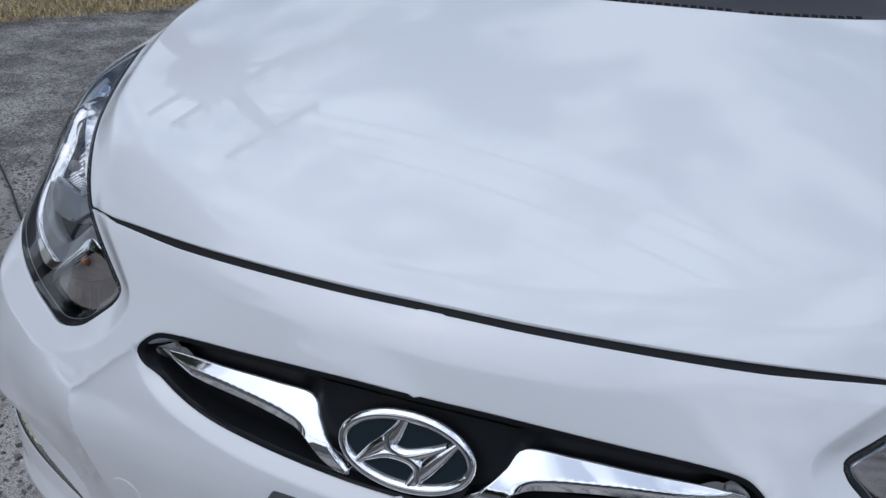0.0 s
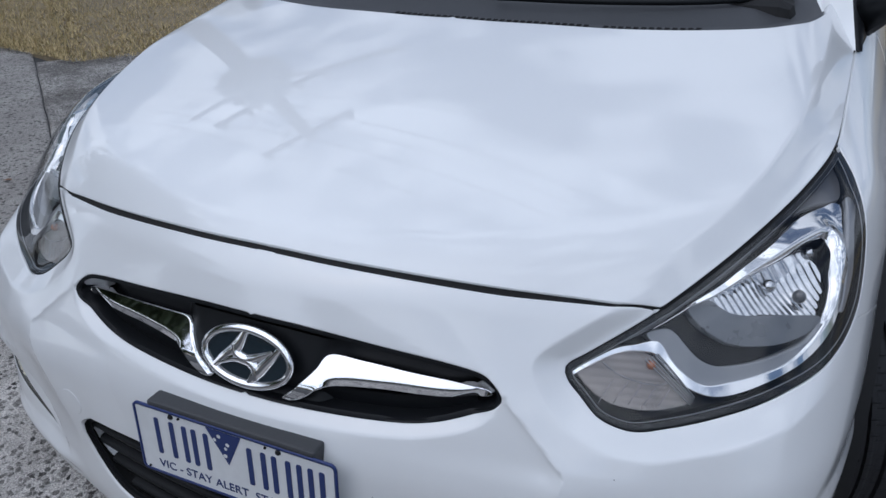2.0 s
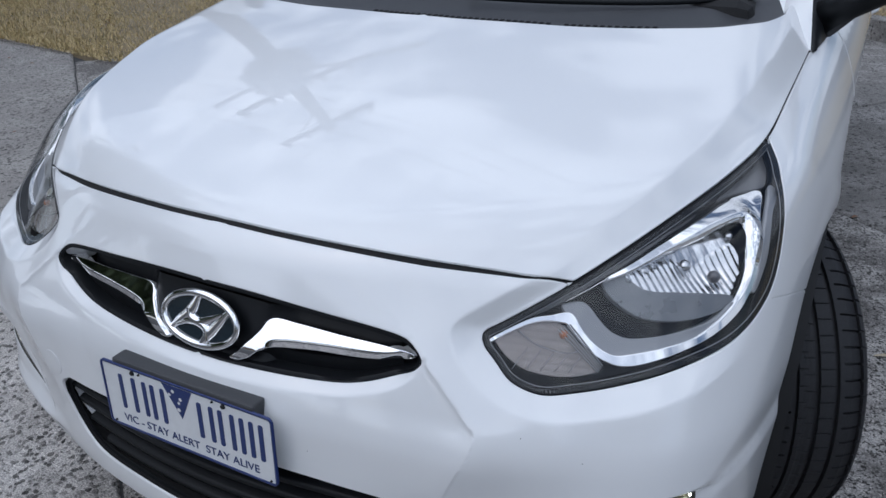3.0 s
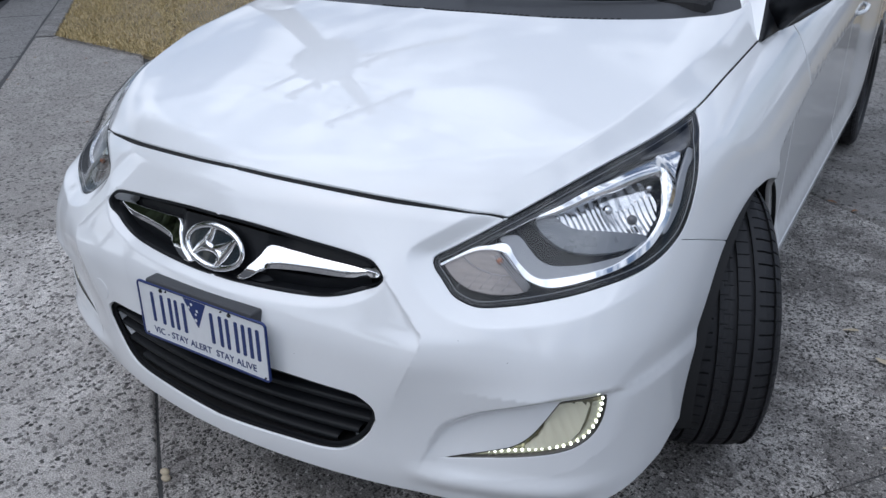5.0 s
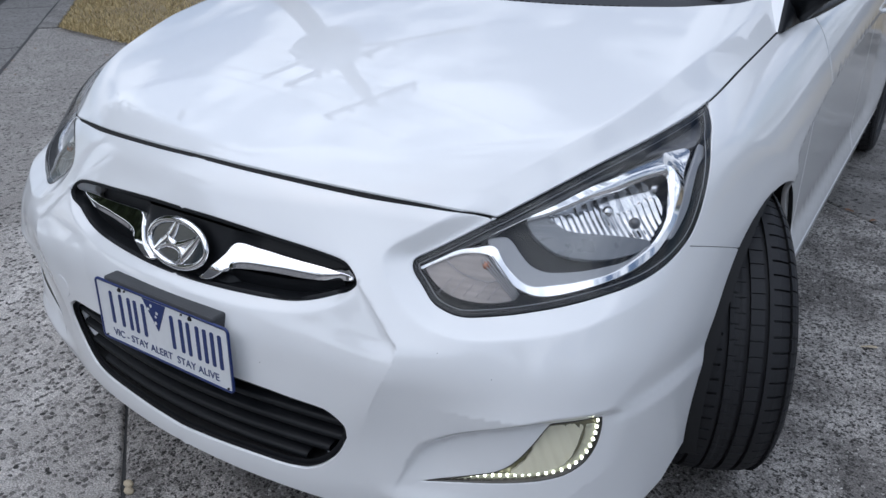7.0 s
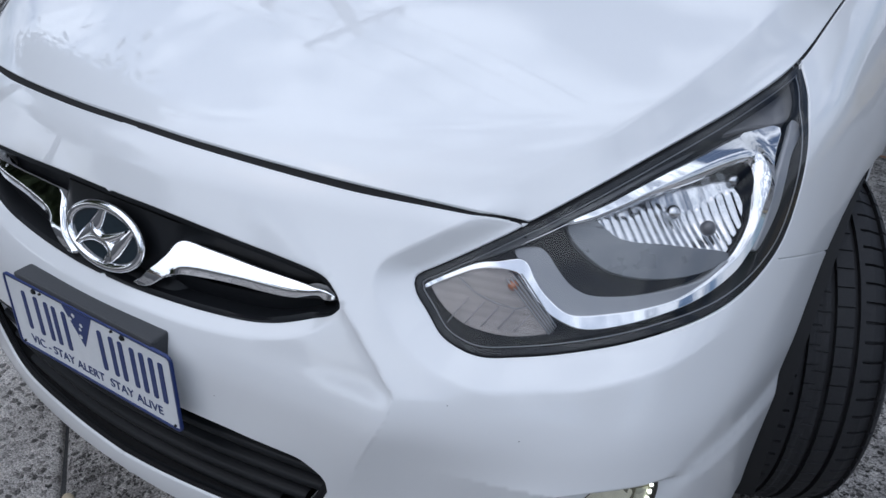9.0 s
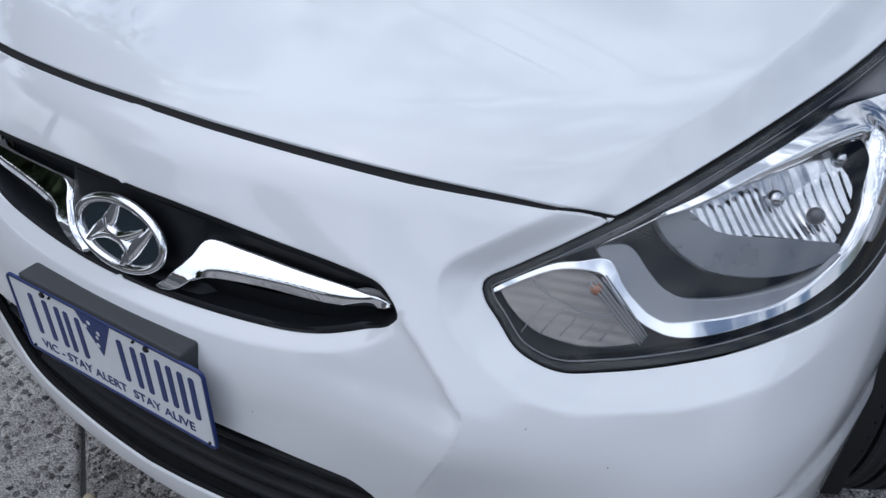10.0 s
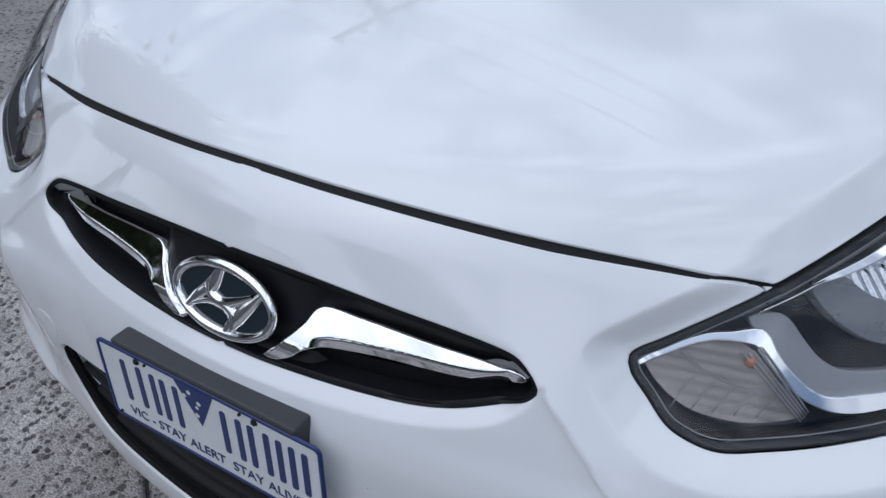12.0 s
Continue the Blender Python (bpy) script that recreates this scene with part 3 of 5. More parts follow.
def lawn_sheet(name, corners, z, label):
    """A lawn bed: an uneven sheet inside four (n, t) corners."""
    a, b, c, d = [np.array(q, float) for q in corners]
    rows = []
    for u in np.linspace(0, 1, 40):
        rows.append([])
        for w in np.linspace(0, 1, 40):
            q = (a * (1 - u) + b * u) * (1 - w) + (d * (1 - u) + c * u) * w
            p = NN * q[0] + TT * q[1]
            edge = min(u, 1 - u, w, 1 - w)
            rows[-1].append((p[0], p[1], z * min(1, edge * 30) - 0.02 * (edge < 0.001) + 0.012 * noise.noise((p[0] * 2, p[1] * 2, 0))))
    return tagged(part(name, loft(rows), SOIL), label, "soil", kind="structure")


BLADE = bpy.data.materials.new("dry_grass")
BLADE.use_nodes = True
bn, bl = BLADE.node_tree.nodes, BLADE.node_tree.links
geo = bn.new("ShaderNodeNewGeometry")
straw = bn.new("ShaderNodeValToRGB")
straw.color_ramp.elements[0].color, straw.color_ramp.elements[1].color = (0.23, 0.20, 0.085, 1), (0.66, 0.52, 0.29, 1)
extra = straw.color_ramp.elements.new(0.45)
extra.color = (0.47, 0.36, 0.17, 1)
bl.new(geo.outputs["Random Per Island"], straw.inputs["Fac"])
bl.new(straw.outputs["Color"], bn["Principled BSDF"].inputs["Base Color"])
bn["Principled BSDF"].inputs["Roughness"].default_value = 0.8


def grass(corners, z, count, seed):
    rnd = np.random.default_rng(seed)
    a, b, c, d = [np.array(q, float) for q in corners]
    u, w = rnd.random(count)[:, None], rnd.random(count)[:, None]
    q = (a * (1 - u) + b * u) * (1 - w) + (d * (1 - u) + c * u) * w
    p = q[:, :1] * NN + q[:, 1:] * TT
    ang, lean, tall = rnd.random(count) * 6.283, 0.010 + 0.035 * rnd.random(count), 0.012 + 0.035 * rnd.random(count) ** 2
    wide = 0.0022 + 0.003 * rnd.random(count)
    dx, dy = np.cos(ang), np.sin(ang)
    base = np.column_stack([p, np.full(count, z)])
    s = np.column_stack([-dy * wide, dx * wide, 0 * wide])
    tip = base + np.column_stack([dx * lean, dy * lean, tall])
    v = np.stack([base - s, base + s, tip], 1).reshape(-1, 3)
    me = bpy.data.meshes.new("grass")
    me.from_pydata(v.tolist(), [], np.arange(count * 3).reshape(-1, 3).tolist())
    return me


lawn_sheet("lawn_bed", ((-0.97, -6.35), (0.0, -4.62), (0.0, -22.0), (-0.97, -22.0)), 0.03, "bare dry soil under the lawn")
lawn_sheet("lawn_bed", ((0.0, -4.62), (5.25, -4.45), (5.25, -22.0), (0.0, -22.0)), 0.03, "bare dry soil under the lawn")
lawn_sheet("lawn_bed", ((5.42, -10.0), (5.42, 8.0), (14.0, 8.0), (14.0, -10.0)), 0.145, "bare dry soil under the lawn")
tagged(part("grass", grass(((-0.95, -6.30), (0.0, -4.66), (0.0, -10.5), (-0.95, -10.5)), 0.02, 42000, 1), BLADE), "dry straw-coloured lawn grass beside the driveway", "grass", kind="stuff")
tagged(part("grass", grass(((0.0, -4.66), (3.5, -4.5), (3.5, -9.5), (0.0, -9.5)), 0.02, 60000, 2), BLADE), "dry straw-coloured lawn grass beside the driveway", "grass", kind="stuff")
tagged(part("grass", grass(((5.44, -4.0), (5.44, 4.0), (8.5, 4.0), (8.5, -4.0)), 0.135, 30000, 3), BLADE), "dry straw-coloured lawn grass behind the kerb", "grass", kind="stuff")

# fallen leaves, straws and gum along the joints
LEAF = material("dead_leaf", (0.20, 0.10, 0.05), 0.8, grain=0.3, scale=60)
STRAW = material("dry_stalk", (0.45, 0.38, 0.27), 0.8, grain=0.2, scale=90)
rnd = random.Random(5)


def litter(name, x, y, size, mat, long=1.0, label="", category="leaf"):
    z = float(ground_height(x, y)) + 0.004
    a = rnd.uniform(0, 6.28)
    v = []
    for k in range(10):
        u = 2 * math.pi * k / 10
        px, py = size * long * math.cos(u), size * 0.45 * math.sin(u) * (1 + 0.3 * math.cos(3 * u))
        v.append((x + px * math.cos(a) - py * math.sin(a), y + px * math.sin(a) + py * math.cos(a), z + 0.004 * abs(math.sin(u)) + 0.3 * size * (px / size) ** 2 * 0.1))
    v += [(x, y, z + 0.002)]
    me = raw(v, [(k, (k + 1) % 10, 10) for k in range(10)])
    return tagged(part(name, me, mat), label, category, "litter on the driveway")


for x, y, s in ((-2.30, 1.27, 0.018), (-2.9, 1.6, 0.012), (-4.35, 2.0, 0.02), (-4.15, 1.95, 0.016), (-4.6, 2.2, 0.016), (-4.9, 2.55, 0.022), (-4.2, 2.68, 0.02), (-4.5, 2.72, 0.02), (0.86, 2.36, 0.02), (0.95, 2.30, 0.016)):
    litter("leaf", x, y, s, LEAF, 1.0, "small dry brown leaf lying on the concrete")
for x, y, s in ((1.15, 1.18, 0.020), (1.22, 1.15, 0.026), (1.32, 1.16, 0.020), (1.26, 1.25, 0.024), (1.20, 0.80, 0.016), (1.05, 1.32, 0.015)):
    litter("stalk", x, y, s, STRAW, 1.6, "pale dry stalk lying on the concrete", "stalk")
for x, y in ((-0.226, -0.098), (-0.245, -0.085)):
    bm = bmesh.new()
    bmesh.ops.create_icosphere(bm, subdivisions=2, radius=0.012, matrix=Matrix.Translation((x, y, float(ground_height(x, y)) + 0.004)) @ Matrix.Diagonal((1.1, 0.8, 0.6, 1)))
    tagged(part("pebble", bm, STRAW), "small pale pebble lying in the joint", "pebble", "litter on the driveway")


# ---- the car ----
car = thing("car", "white small hatchback parked on the concrete driveway, front wheels turned", "car")

# outlines on the right half, in metres: plan (x, y), front (x, z) or side (y, z)
EDGE_FRONT = ((0, 0.034), (0.113, 0.037), (0.236, 0.052), (0.346, 0.076), (0.455, 0.113), (0.502, 0.133), (0.530, 0.146))
EDGE_SIDE = ((0.530, 0.146), (0.568, 0.188), (0.631, 0.279), (0.686, 0.415), (0.717, 0.556), (0.729, 0.736), (0.738, 0.960))
EDGE_REAR = ((0.735, 1.04), (0.680, 1.08), (0.672, 1.01), (0.638, 0.91), (0.575, 0.84), (0.475, 0.783), (0.384, 0.747), (0.280, 0.721), (0.10, 0.70), (0, 0.698))
LAMP_LOW = ((0.4345, 0.6165), (0.4395, 0.6095), (0.452, 0.5985), (0.486, 0.574), (0.526, 0.563), (0.572, 0.565), (0.640, 0.577), (0.70, 0.592), (0.75, 0.607), (0.772, 0.631), (0.777, 0.668), (0.770, 0.728), (0.752, 0.770), (0.718, 0.803))
GRILLE_TOP = ((0, 0.643), (0.073, 0.642), (0.14, 0.638), (0.212, 0.632), (0.272, 0.627), (0.322, 0.621), (0.342, 0.616), (0.355, 0.608), (0.363, 0.598), (0.366, 0.588))
GRILLE_LOW = ((0.366, 0.588), (0.358, 0.579), (0.334, 0.567), (0.277, 0.546), (0.217, 0.537), (0.08, 0.531), (0, 0.530))
INTAKE_TOP = ((0.0, 0.384), (0.169, 0.381), (0.249, 0.378), (0.318, 0.376), (0.342, 0.371), (0.367, 0.353), (0.371, 0.328))
INTAKE_LOW = ((0.371, 0.328), (0.349, 0.286), (0.311, 0.25), (0.262, 0.235), (0.156, 0.231), (0.0, 0.222))
FOG_TOP = ((0.478, 0.2655), (0.530, 0.283), (0.575, 0.299), (0.606, 0.3125), (0.631, 0.335), (0.654, 0.371), (0.672, 0.405), (0.680, 0.413), (0.705, 0.417), (0.730, 0.4205))
FOG_LOW = ((0.738, 0.416), (0.740, 0.400), (0.737, 0.365), (0.726, 0.336), (0.705, 0.3155), (0.680, 0.304), (0.654, 0.2965), (0.610, 0.2865), (0.561, 0.2775), (0.51, 0.2685), (0.478, 0.2655))
SEAM = ((0.326, 0.630), (0.40, 0.606), (0.506, 0.567))
AXLE, WHEEL_R, ARCH_R = 0.690, 0.302, 0.333


def arch(a0, a1, n=24, r=ARCH_R, y=AXLE, z=0.290):
    return [(y + r * math.cos(radians(a)), z + r * math.sin(radians(a))) for a in np.linspace(a0, a1, n)]


def mid_front(z0, z1, n=30):
    return on_front([(0, z) for z in np.linspace(z0, z1, n)])


def flat_of(*runs):
    """Runs of points on the skin joined into one plane outline."""
    pts = np.vstack([to_plane(r) for r in runs])
    keep = np.r_[np.linalg.norm(np.diff(pts, axis=0), axis=1) > 1e-3, True]
    pts = pts[keep]
    return pts[:-1] if np.linalg.norm(pts[0] - pts[-1]) < 1e-3 else pts


def laid(points):
    """Points near the skin, moved onto it."""
    return from_plane(to_plane(points))


front_edge = smooth_line(EDGE_FRONT)
front_edge = laid(np.column_stack([front_edge, 0.723 - 0.138 * front_edge[:, 0] ** 2]))
front_edge[0] = on_top([EDGE_FRONT[0]])[0]
side_edge = smooth_line([(x, y, z) for (x, y), z in zip(EDGE_SIDE, (0.683, 0.708, 0.748, 0.778, 0.801, 0.832, 0.864))])
side_edge = laid(side_edge)
side_edge[0] = front_edge[-1]
rear_edge = on_top(smooth_line(EDGE_REAR))
lamp_low = on_front(smooth_line(LAMP_LOW, 0.006))
lamp_tip = on_front(smooth_line(((0.4345, 0.6165), (0.4335, 0.6222), (0.4385, 0.6275), (0.456, 0.6375), (0.49, 0.659)), 0.004))
lamp_tip = np.vstack([lamp_tip[:-1], from_plane(smooth_line(np.vstack([to_plane(lamp_tip[-1:]), to_plane(front_edge[-1:])])))])
n_top = int(np.argmin(np.linalg.norm(side_edge - lamp_low[-1], axis=1)))
grille_run = np.vstack([on_front(smooth_line(GRILLE_TOP, 0.006))[:-1], on_front(smooth_line(GRILLE_LOW, 0.006))])
intake_run = np.vstack([on_front(smooth_line(INTAKE_TOP, 0.006))[:-1], on_front(smooth_line(INTAKE_LOW, 0.006))])
fog_run = np.vstack([on_front(smooth_line(FOG_TOP, 0.006)), on_front(smooth_line(FOG_LOW, 0.006))[:-1]])
seam = on_side(smooth_line(SEAM))
n_seam = int(np.argmin(np.linalg.norm(lamp_low - seam[0], axis=1)))
arch_front = on_side(arch(123.5, 187, 40))
arch_rest = on_side(arch(123.5, 12, 60))

def crease(points, offsets=(-0.003, 0.0, 0.003), step=0.006, lay=None):
    """Rows of points beside a line, for the mesh to follow; lay puts plane points onto the skin."""
    k = smooth_line(points, step)
    t = np.gradient(k, axis=0)
    t = t / np.linalg.norm(t, axis=1, keepdims=True)
    side = np.stack([-t[:, 1], t[:, 0]], 1)
    return [to_plane(lay(k + side * o)) for o in offsets]


# bonnet
mid_top = on_top([(0, y) for y in np.linspace(0.698, 0.052, 60)])
bonnet_flat = flat_of(front_edge, side_edge[1:], rear_edge, mid_top[1:])
bonnet_flat = np.where(np.abs(from_plane(bonnet_flat)[:, :1]) < 1e-3, bonnet_flat, inset(bonnet_flat, np.where(np.array([np.linalg.norm(front_edge - q, axis=1).min() < 0.006 for q in from_plane(bonnet_flat)]), np.interp(from_plane(bonnet_flat)[:, 0], (0.36, 0.53), (0.0056, 0.0046)), 0.0046)[:, None]))
bonnet_flat[0] = to_plane(on_top([(0, from_plane(bonnet_flat[1:2])[0, 1])]))[0]
part("bonnet", sheet(bonnet_flat, mirror=True, step=0.0095, lines=crease([(float(FOLD(y)), y) for y in np.linspace(0.10, 0.90, 14)], (-0.006, -0.003, 0.0, 0.003, 0.006), lay=on_top)), PAINT, car, "glossy white bonnet with soft side folds")

# bumper with its openings
lip = on_front(smooth_line(((0.0, 0.180), (0.25, 0.178), (0.40, 0.172), (0.55, 0.168), (0.70, 0.169), (0.77, 0.180), (0.80, 0.20))))
intake_flat = flat_of(intake_run, mid_front(0.222, 0.384, 20)[1:-1])
fog_flat = flat_of(fog_run)
run_a = mid_front(0.18, 0.222, 8)
run_b = mid_front(0.384, 0.53, 36)
bumper_flat = flat_of(run_a, intake_run[::-1][1:], run_b[1:], grille_run[::-1][1:], mid_front(0.643, float(front_edge[0, 2]) - 0.003, 28)[1:], front_edge[1:], lamp_tip[::-1][1:], lamp_low[1:n_seam + 1], seam[1:], arch_front[1:], lip[::-1])
low_mid = from_plane(bumper_flat)[:, 0] < 1e-3
by_bonnet = np.array([np.linalg.norm(front_edge - q, axis=1).min() < 0.006 for q in from_plane(bumper_flat)])
bumper_flat = np.where(low_mid[:, None], bumper_flat, inset(bumper_flat, np.where(by_bonnet, np.interp(from_plane(bumper_flat)[:, 0], (0.34, 0.52), (0.0082, 0.0030)), 0.0026)[:, None]))
corner = int(np.argmax(np.where(low_mid, from_plane(bumper_flat)[:, 2], 0)))
bumper_flat[corner] = to_plane(on_front([(0, from_plane(bumper_flat[corner + 1:corner + 2])[0, 2])]))[0]
creases = crease([(float(RIDGE(z)), z) for z in np.linspace(0.592, 0.40, 16)], (-0.009, -0.006, -0.003, 0.0, 0.003), lay=on_front)
creases += crease(HALO[1:14], (-0.003, 0.0, 0.003), lay=on_front)
creases += crease([(x, float(GRILLE_FOOT(x)) - 0.015) for x in np.linspace(0.014, 0.35, 14)], (-0.003, 0.0, 0.003), lay=on_front)
creases += crease([(x, float(POCKET_UP(x))) for x in np.linspace(0.475, 0.745, 12)], (-0.018, -0.010, -0.003, 0.0, 0.003), lay=on_front)
creases += crease([(x, float(POCKET_LOW(x))) for x in np.linspace(0.50, 0.75, 10)], (-0.003, 0.0, 0.003), lay=on_front)
creases += crease([(float(CREST(z)), z) for z in np.linspace(0.435, 0.60, 10)], (-0.004, 0.0, 0.004), lay=on_front)
bumper = part("bumper", sheet(bumper_flat, [fog_flat], mirror=True, lines=creases, step=0.0062, skirt=0.06, roll=0.002), PAINT, car, "white front bumper with stone chips")

# wings
door_gap = on_side([(1.17, z) for z in np.linspace(0.86, 0.20, 40)])
wing_top = side_edge[n_top:]
wing_end = on_side(smooth_line(((1.0, 0.868), (1.10, 0.872), (1.17, 0.872))))
sill_end = on_side(smooth_line(((1.17, 0.20), (1.10, 0.20), (1.02, 0.21), (1.013, 0.23))))
lamp_rear = lamp_low[n_seam:]
wing_flat = flat_of(lamp_rear, wing_top[1:], wing_end, door_gap[1:], sill_end[1:], arch_rest[::-1], seam[::-1][1:])
wing_flat = inset(wing_flat, 0.0018)
for turned in (False, True):
    part("front_wing", sheet(wing_flat, flip=turned), PAINT, car)

# ---- bonnet seals, and black strips added as the shade in the bumper seam ----
for turned in (False, True):
    part("bonnet_seal", ribbon(front_edge, 0.016, 0.009, turned), MATT, car)
    part("bonnet_seal", ribbon(side_edge, 0.0075, 0.009, turned), MATT, car)
    part("bumper_gap_shade", ribbon(seam, 0.012, 0.010, turned), MATT, car)

# ---- upper grille ----
grille_flat = flat_of(grille_run, mid_front(0.530, 0.643, 16)[1:-1])
mid_pad = lambda p: 0.026 * (1 - sstep(0.105, 0.150, np.abs(p[:, 0]))) * (1 - sstep(0.612, 0.632, p[:, 2]))
grille = part("grille", sheet(grille_flat, mirror=True, deep=0.040, skirt=0, step=0.010, lift=mid_pad), BLACK, car, "satin black grille")
part("grille_rim", ribbon(np.vstack([grille_run]), 0.006, 0.004), BLACK, grille)
part("grille_rim", ribbon(np.vstack([grille_run]), 0.006, 0.004, True), BLACK, grille)
part("grille_lip", ribbon(on_front(smooth_line(((0, 0.543), (0.10, 0.544), (0.217, 0.548), (0.277, 0.555), (0.33, 0.572))), 0.014), 0.012, 0.010), BLACK, grille)
part("grille_lip", ribbon(on_front(smooth_line(((0, 0.543), (0.10, 0.544), (0.217, 0.548), (0.277, 0.555), (0.33, 0.572))), 0.014), 0.012, 0.010, True), BLACK, grille)
WING = ((0.129, 0.6075), (0.178, 0.6065), (0.241, 0.603), (0.301, 0.6), (0.335, 0.597), (0.353, 0.594), (0.356, 0.592), (0.353, 0.59), (0.334, 0.5855), (0.305, 0.582), (0.276, 0.580), (0.247, 0.5785), (0.216, 0.5775), (0.185, 0.5755), (0.151, 0.572), (0.131, 0.569), (0.114, 0.563), (0.101, 0.556), (0.087, 0.5495), (0.076, 0.5475), (0.071, 0.549), (0.089, 0.561), (0.102, 0.573), (0.114, 0.588))
WING_TOP = spline((0.07, 0.102, 0.129, 0.241, 0.335, 0.356), (0.551, 0.575, 0.6075, 0.603, 0.597, 0.592))
WING_FOOT = spline((0.07, 0.101, 0.131, 0.216, 0.305, 0.356), (0.547, 0.556, 0.569, 0.5775, 0.582, 0.590))
wing_line = on_front(smooth_line(WING, 0.005, closed=True), 0.006)
wing_outline = to_plane(wing_line)


def facing_up(p):
    """The upper face leans back and the foot is folded under it."""
    x, z = np.abs(p[:, 0]), p[:, 2]
    top, foot = WING_TOP(x), WING_FOOT(x)
    fold = np.minimum(foot + 0.0055, (top + foot) / 2)
    under = np.maximum(fold - z, 0) * sstep(0.115, 0.14, x) * (1 - sstep(0.322, 0.345, x))
    return 0.30 * np.clip(0.598 - z - under, -0.03, 0.06) - 0.42 * under




for turned in (False, True):
    part("chrome_wing", sheet(wing_outline, deep=0.012, step=0.003, skirt=0.022, roll=0.0015, flip=turned, lift=facing_up), CHROME, grille, "polished chrome grille wing")



def sleeve(run, middle, back):
    """A black wall that lines an opening from its rim inwards."""
    n = np.stack([run[:, 0], run[:, 2] - middle], 1)
    n = n / (np.linalg.norm(n, axis=1, keepdims=True) + 1e-9) * 0.0032
    rows = []
    for p, q in zip(run, n):
        rows.append([p + (-q[0] * (p[0] > 0.001), y, -q[1]) for y in (0.003, 0.012, back)])
    return loft(rows)


for turned in (False, True):
    me = sleeve(grille_run, 0.588, 0.05)
    if turned:
        me.transform(Matrix.Diagonal((-1, 1, 1, 1)))
    part("grille_sleeve", me, BLACK, grille)

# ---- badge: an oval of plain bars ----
badge_m = Matrix(((1, 0, 0, 0.0), (0, 0.33, -0.944, -0.038), (0, 0.944, 0.33, 0.582), (0, 0, 0, 1)))


def oval_ring(a, b, wide, tall, n=72):
    rows = []
    for k in range(n + 1):
        u = 2 * math.pi * k / n
        c, s = math.cos(u), math.sin(u)
        nn = Vector((c / a, s / b, 0)).normalized()
        p = Vector((a * c, b * s, 0))
        w = wide * (1 + 0.25 * abs(s))
        rows.append([p + nn * w * math.cos(v) * 0.5 + Vector((0, 0, tall * max(math.sin(v), -0.5))) for v in (2 * math.pi * j / 14 for j in range(14))])
    return loft(rows, closed=True)


def swept(points, widths, tall):
    """A flat bar with a ridged back along plane points."""
    k = smooth_line(points, 0.003)
    w = np.interp(np.linspace(0, 1, len(k)), np.linspace(0, 1, len(widths)), widths)
    t = np.gradient(k, axis=0)
    t = t / np.linalg.norm(t, axis=1, keepdims=True)
    s = np.stack([-t[:, 1], t[:, 0]], 1)
    rows = []
    for p, q, ww in zip(k, s, w):
        rows.append([(*(p + q * ww * 0.5), 0), (*(p + q * ww * 0.42), tall * 0.8), (*p, tall), (*(p - q * ww * 0.42), tall * 0.8), (*(p - q * ww * 0.5), 0)])
    return loft(rows)


DARK_OVAL = material("badge_back", (0.012, 0.022, 0.03), 0.12, coat=0.6)
disc = bmesh.new()
bmesh.ops.create_circle(disc, cap_ends=True, segments=64, radius=1.0, matrix=Matrix.Diagonal((0.073, 0.040, 1, 1)))
badge = part("badge", disc, DARK_OVAL, grille, "oval chrome badge on a dark disc")
badge.data.transform(badge_m)
for name, me in (("badge_ring", oval_ring(0.073, 0.040, 0.0105, 0.006)),
                 ("badge_bar", swept(((-0.055, -0.026), (-0.038, -0.008), (-0.018, 0.012), (-0.006, 0.036)), (0.007, 0.016, 0.019, 0.010), 0.005)),
                 ("badge_bar", swept(((0.008, -0.037), (0.024, -0.014), (0.040, 0.006), (0.056, 0.025)), (0.010, 0.019, 0.016, 0.007), 0.005)),
                 ("badge_cross", swept(((-0.022, 0.014), (-0.018, 0.001), (0.000, -0.004), (0.024, 0.006), (0.044, 0.018)), (0.012, 0.015, 0.014, 0.010, 0.005), 0.0055)),
                 ("badge_cross", swept(((-0.044, -0.018), (-0.02, -0.006), (0.004, -0.006), (0.016, -0.014), (0.018, -0.03)), (0.005, 0.010, 0.014, 0.014, 0.010), 0.0055))):
    me.transform(badge_m)
    part(name, me, CHROME, badge)

# ---- lower intake ----


def spread_out(flat, by):
    """A half outline drawn out all round but on the middle line."""
    return np.where(from_plane(flat)[:, :1] < 1e-3, flat, inset(flat, -by))


intake = part("intake", sheet(spread_out(intake_flat, 0.05), mirror=True, deep=0.055, skirt=0), MATT, car, "black slatted lower intake")
for turned in (False, True):
    part("intake_rim", ribbon(intake_run, 0.010, 0.012, turned), BLACK, intake)
    me = sleeve(intake_run, 0.305, 0.075)
    if turned:
        me.transform(Matrix.Diagonal((-1, 1, 1, 1)))
    part("intake_sleeve", me, MATT, intake)


def slat(z, reach):
    xs = np.linspace(-reach, reach, 60)
    face = on_front([(abs(x), z) for x in xs], 0.012)
    face[:, 0] = xs
    rows = []
    for p in face:
        rows.append([p + (0, 0.045, 0.013), p + (0, 0.004, 0.007), p + (0, 0.0, 0.003), p + (0, 0.001, -0.003), p + (0, 0.008, -0.007), p + (0, 0.045, -0.004)])
    return loft(rows)


for z, reach in ((0.370, 0.335), (0.341, 0.362), (0.310, 0.352), (0.279, 0.325), (0.250, 0.280)):
    part("slat", slat(z, reach), BLACK, intake)

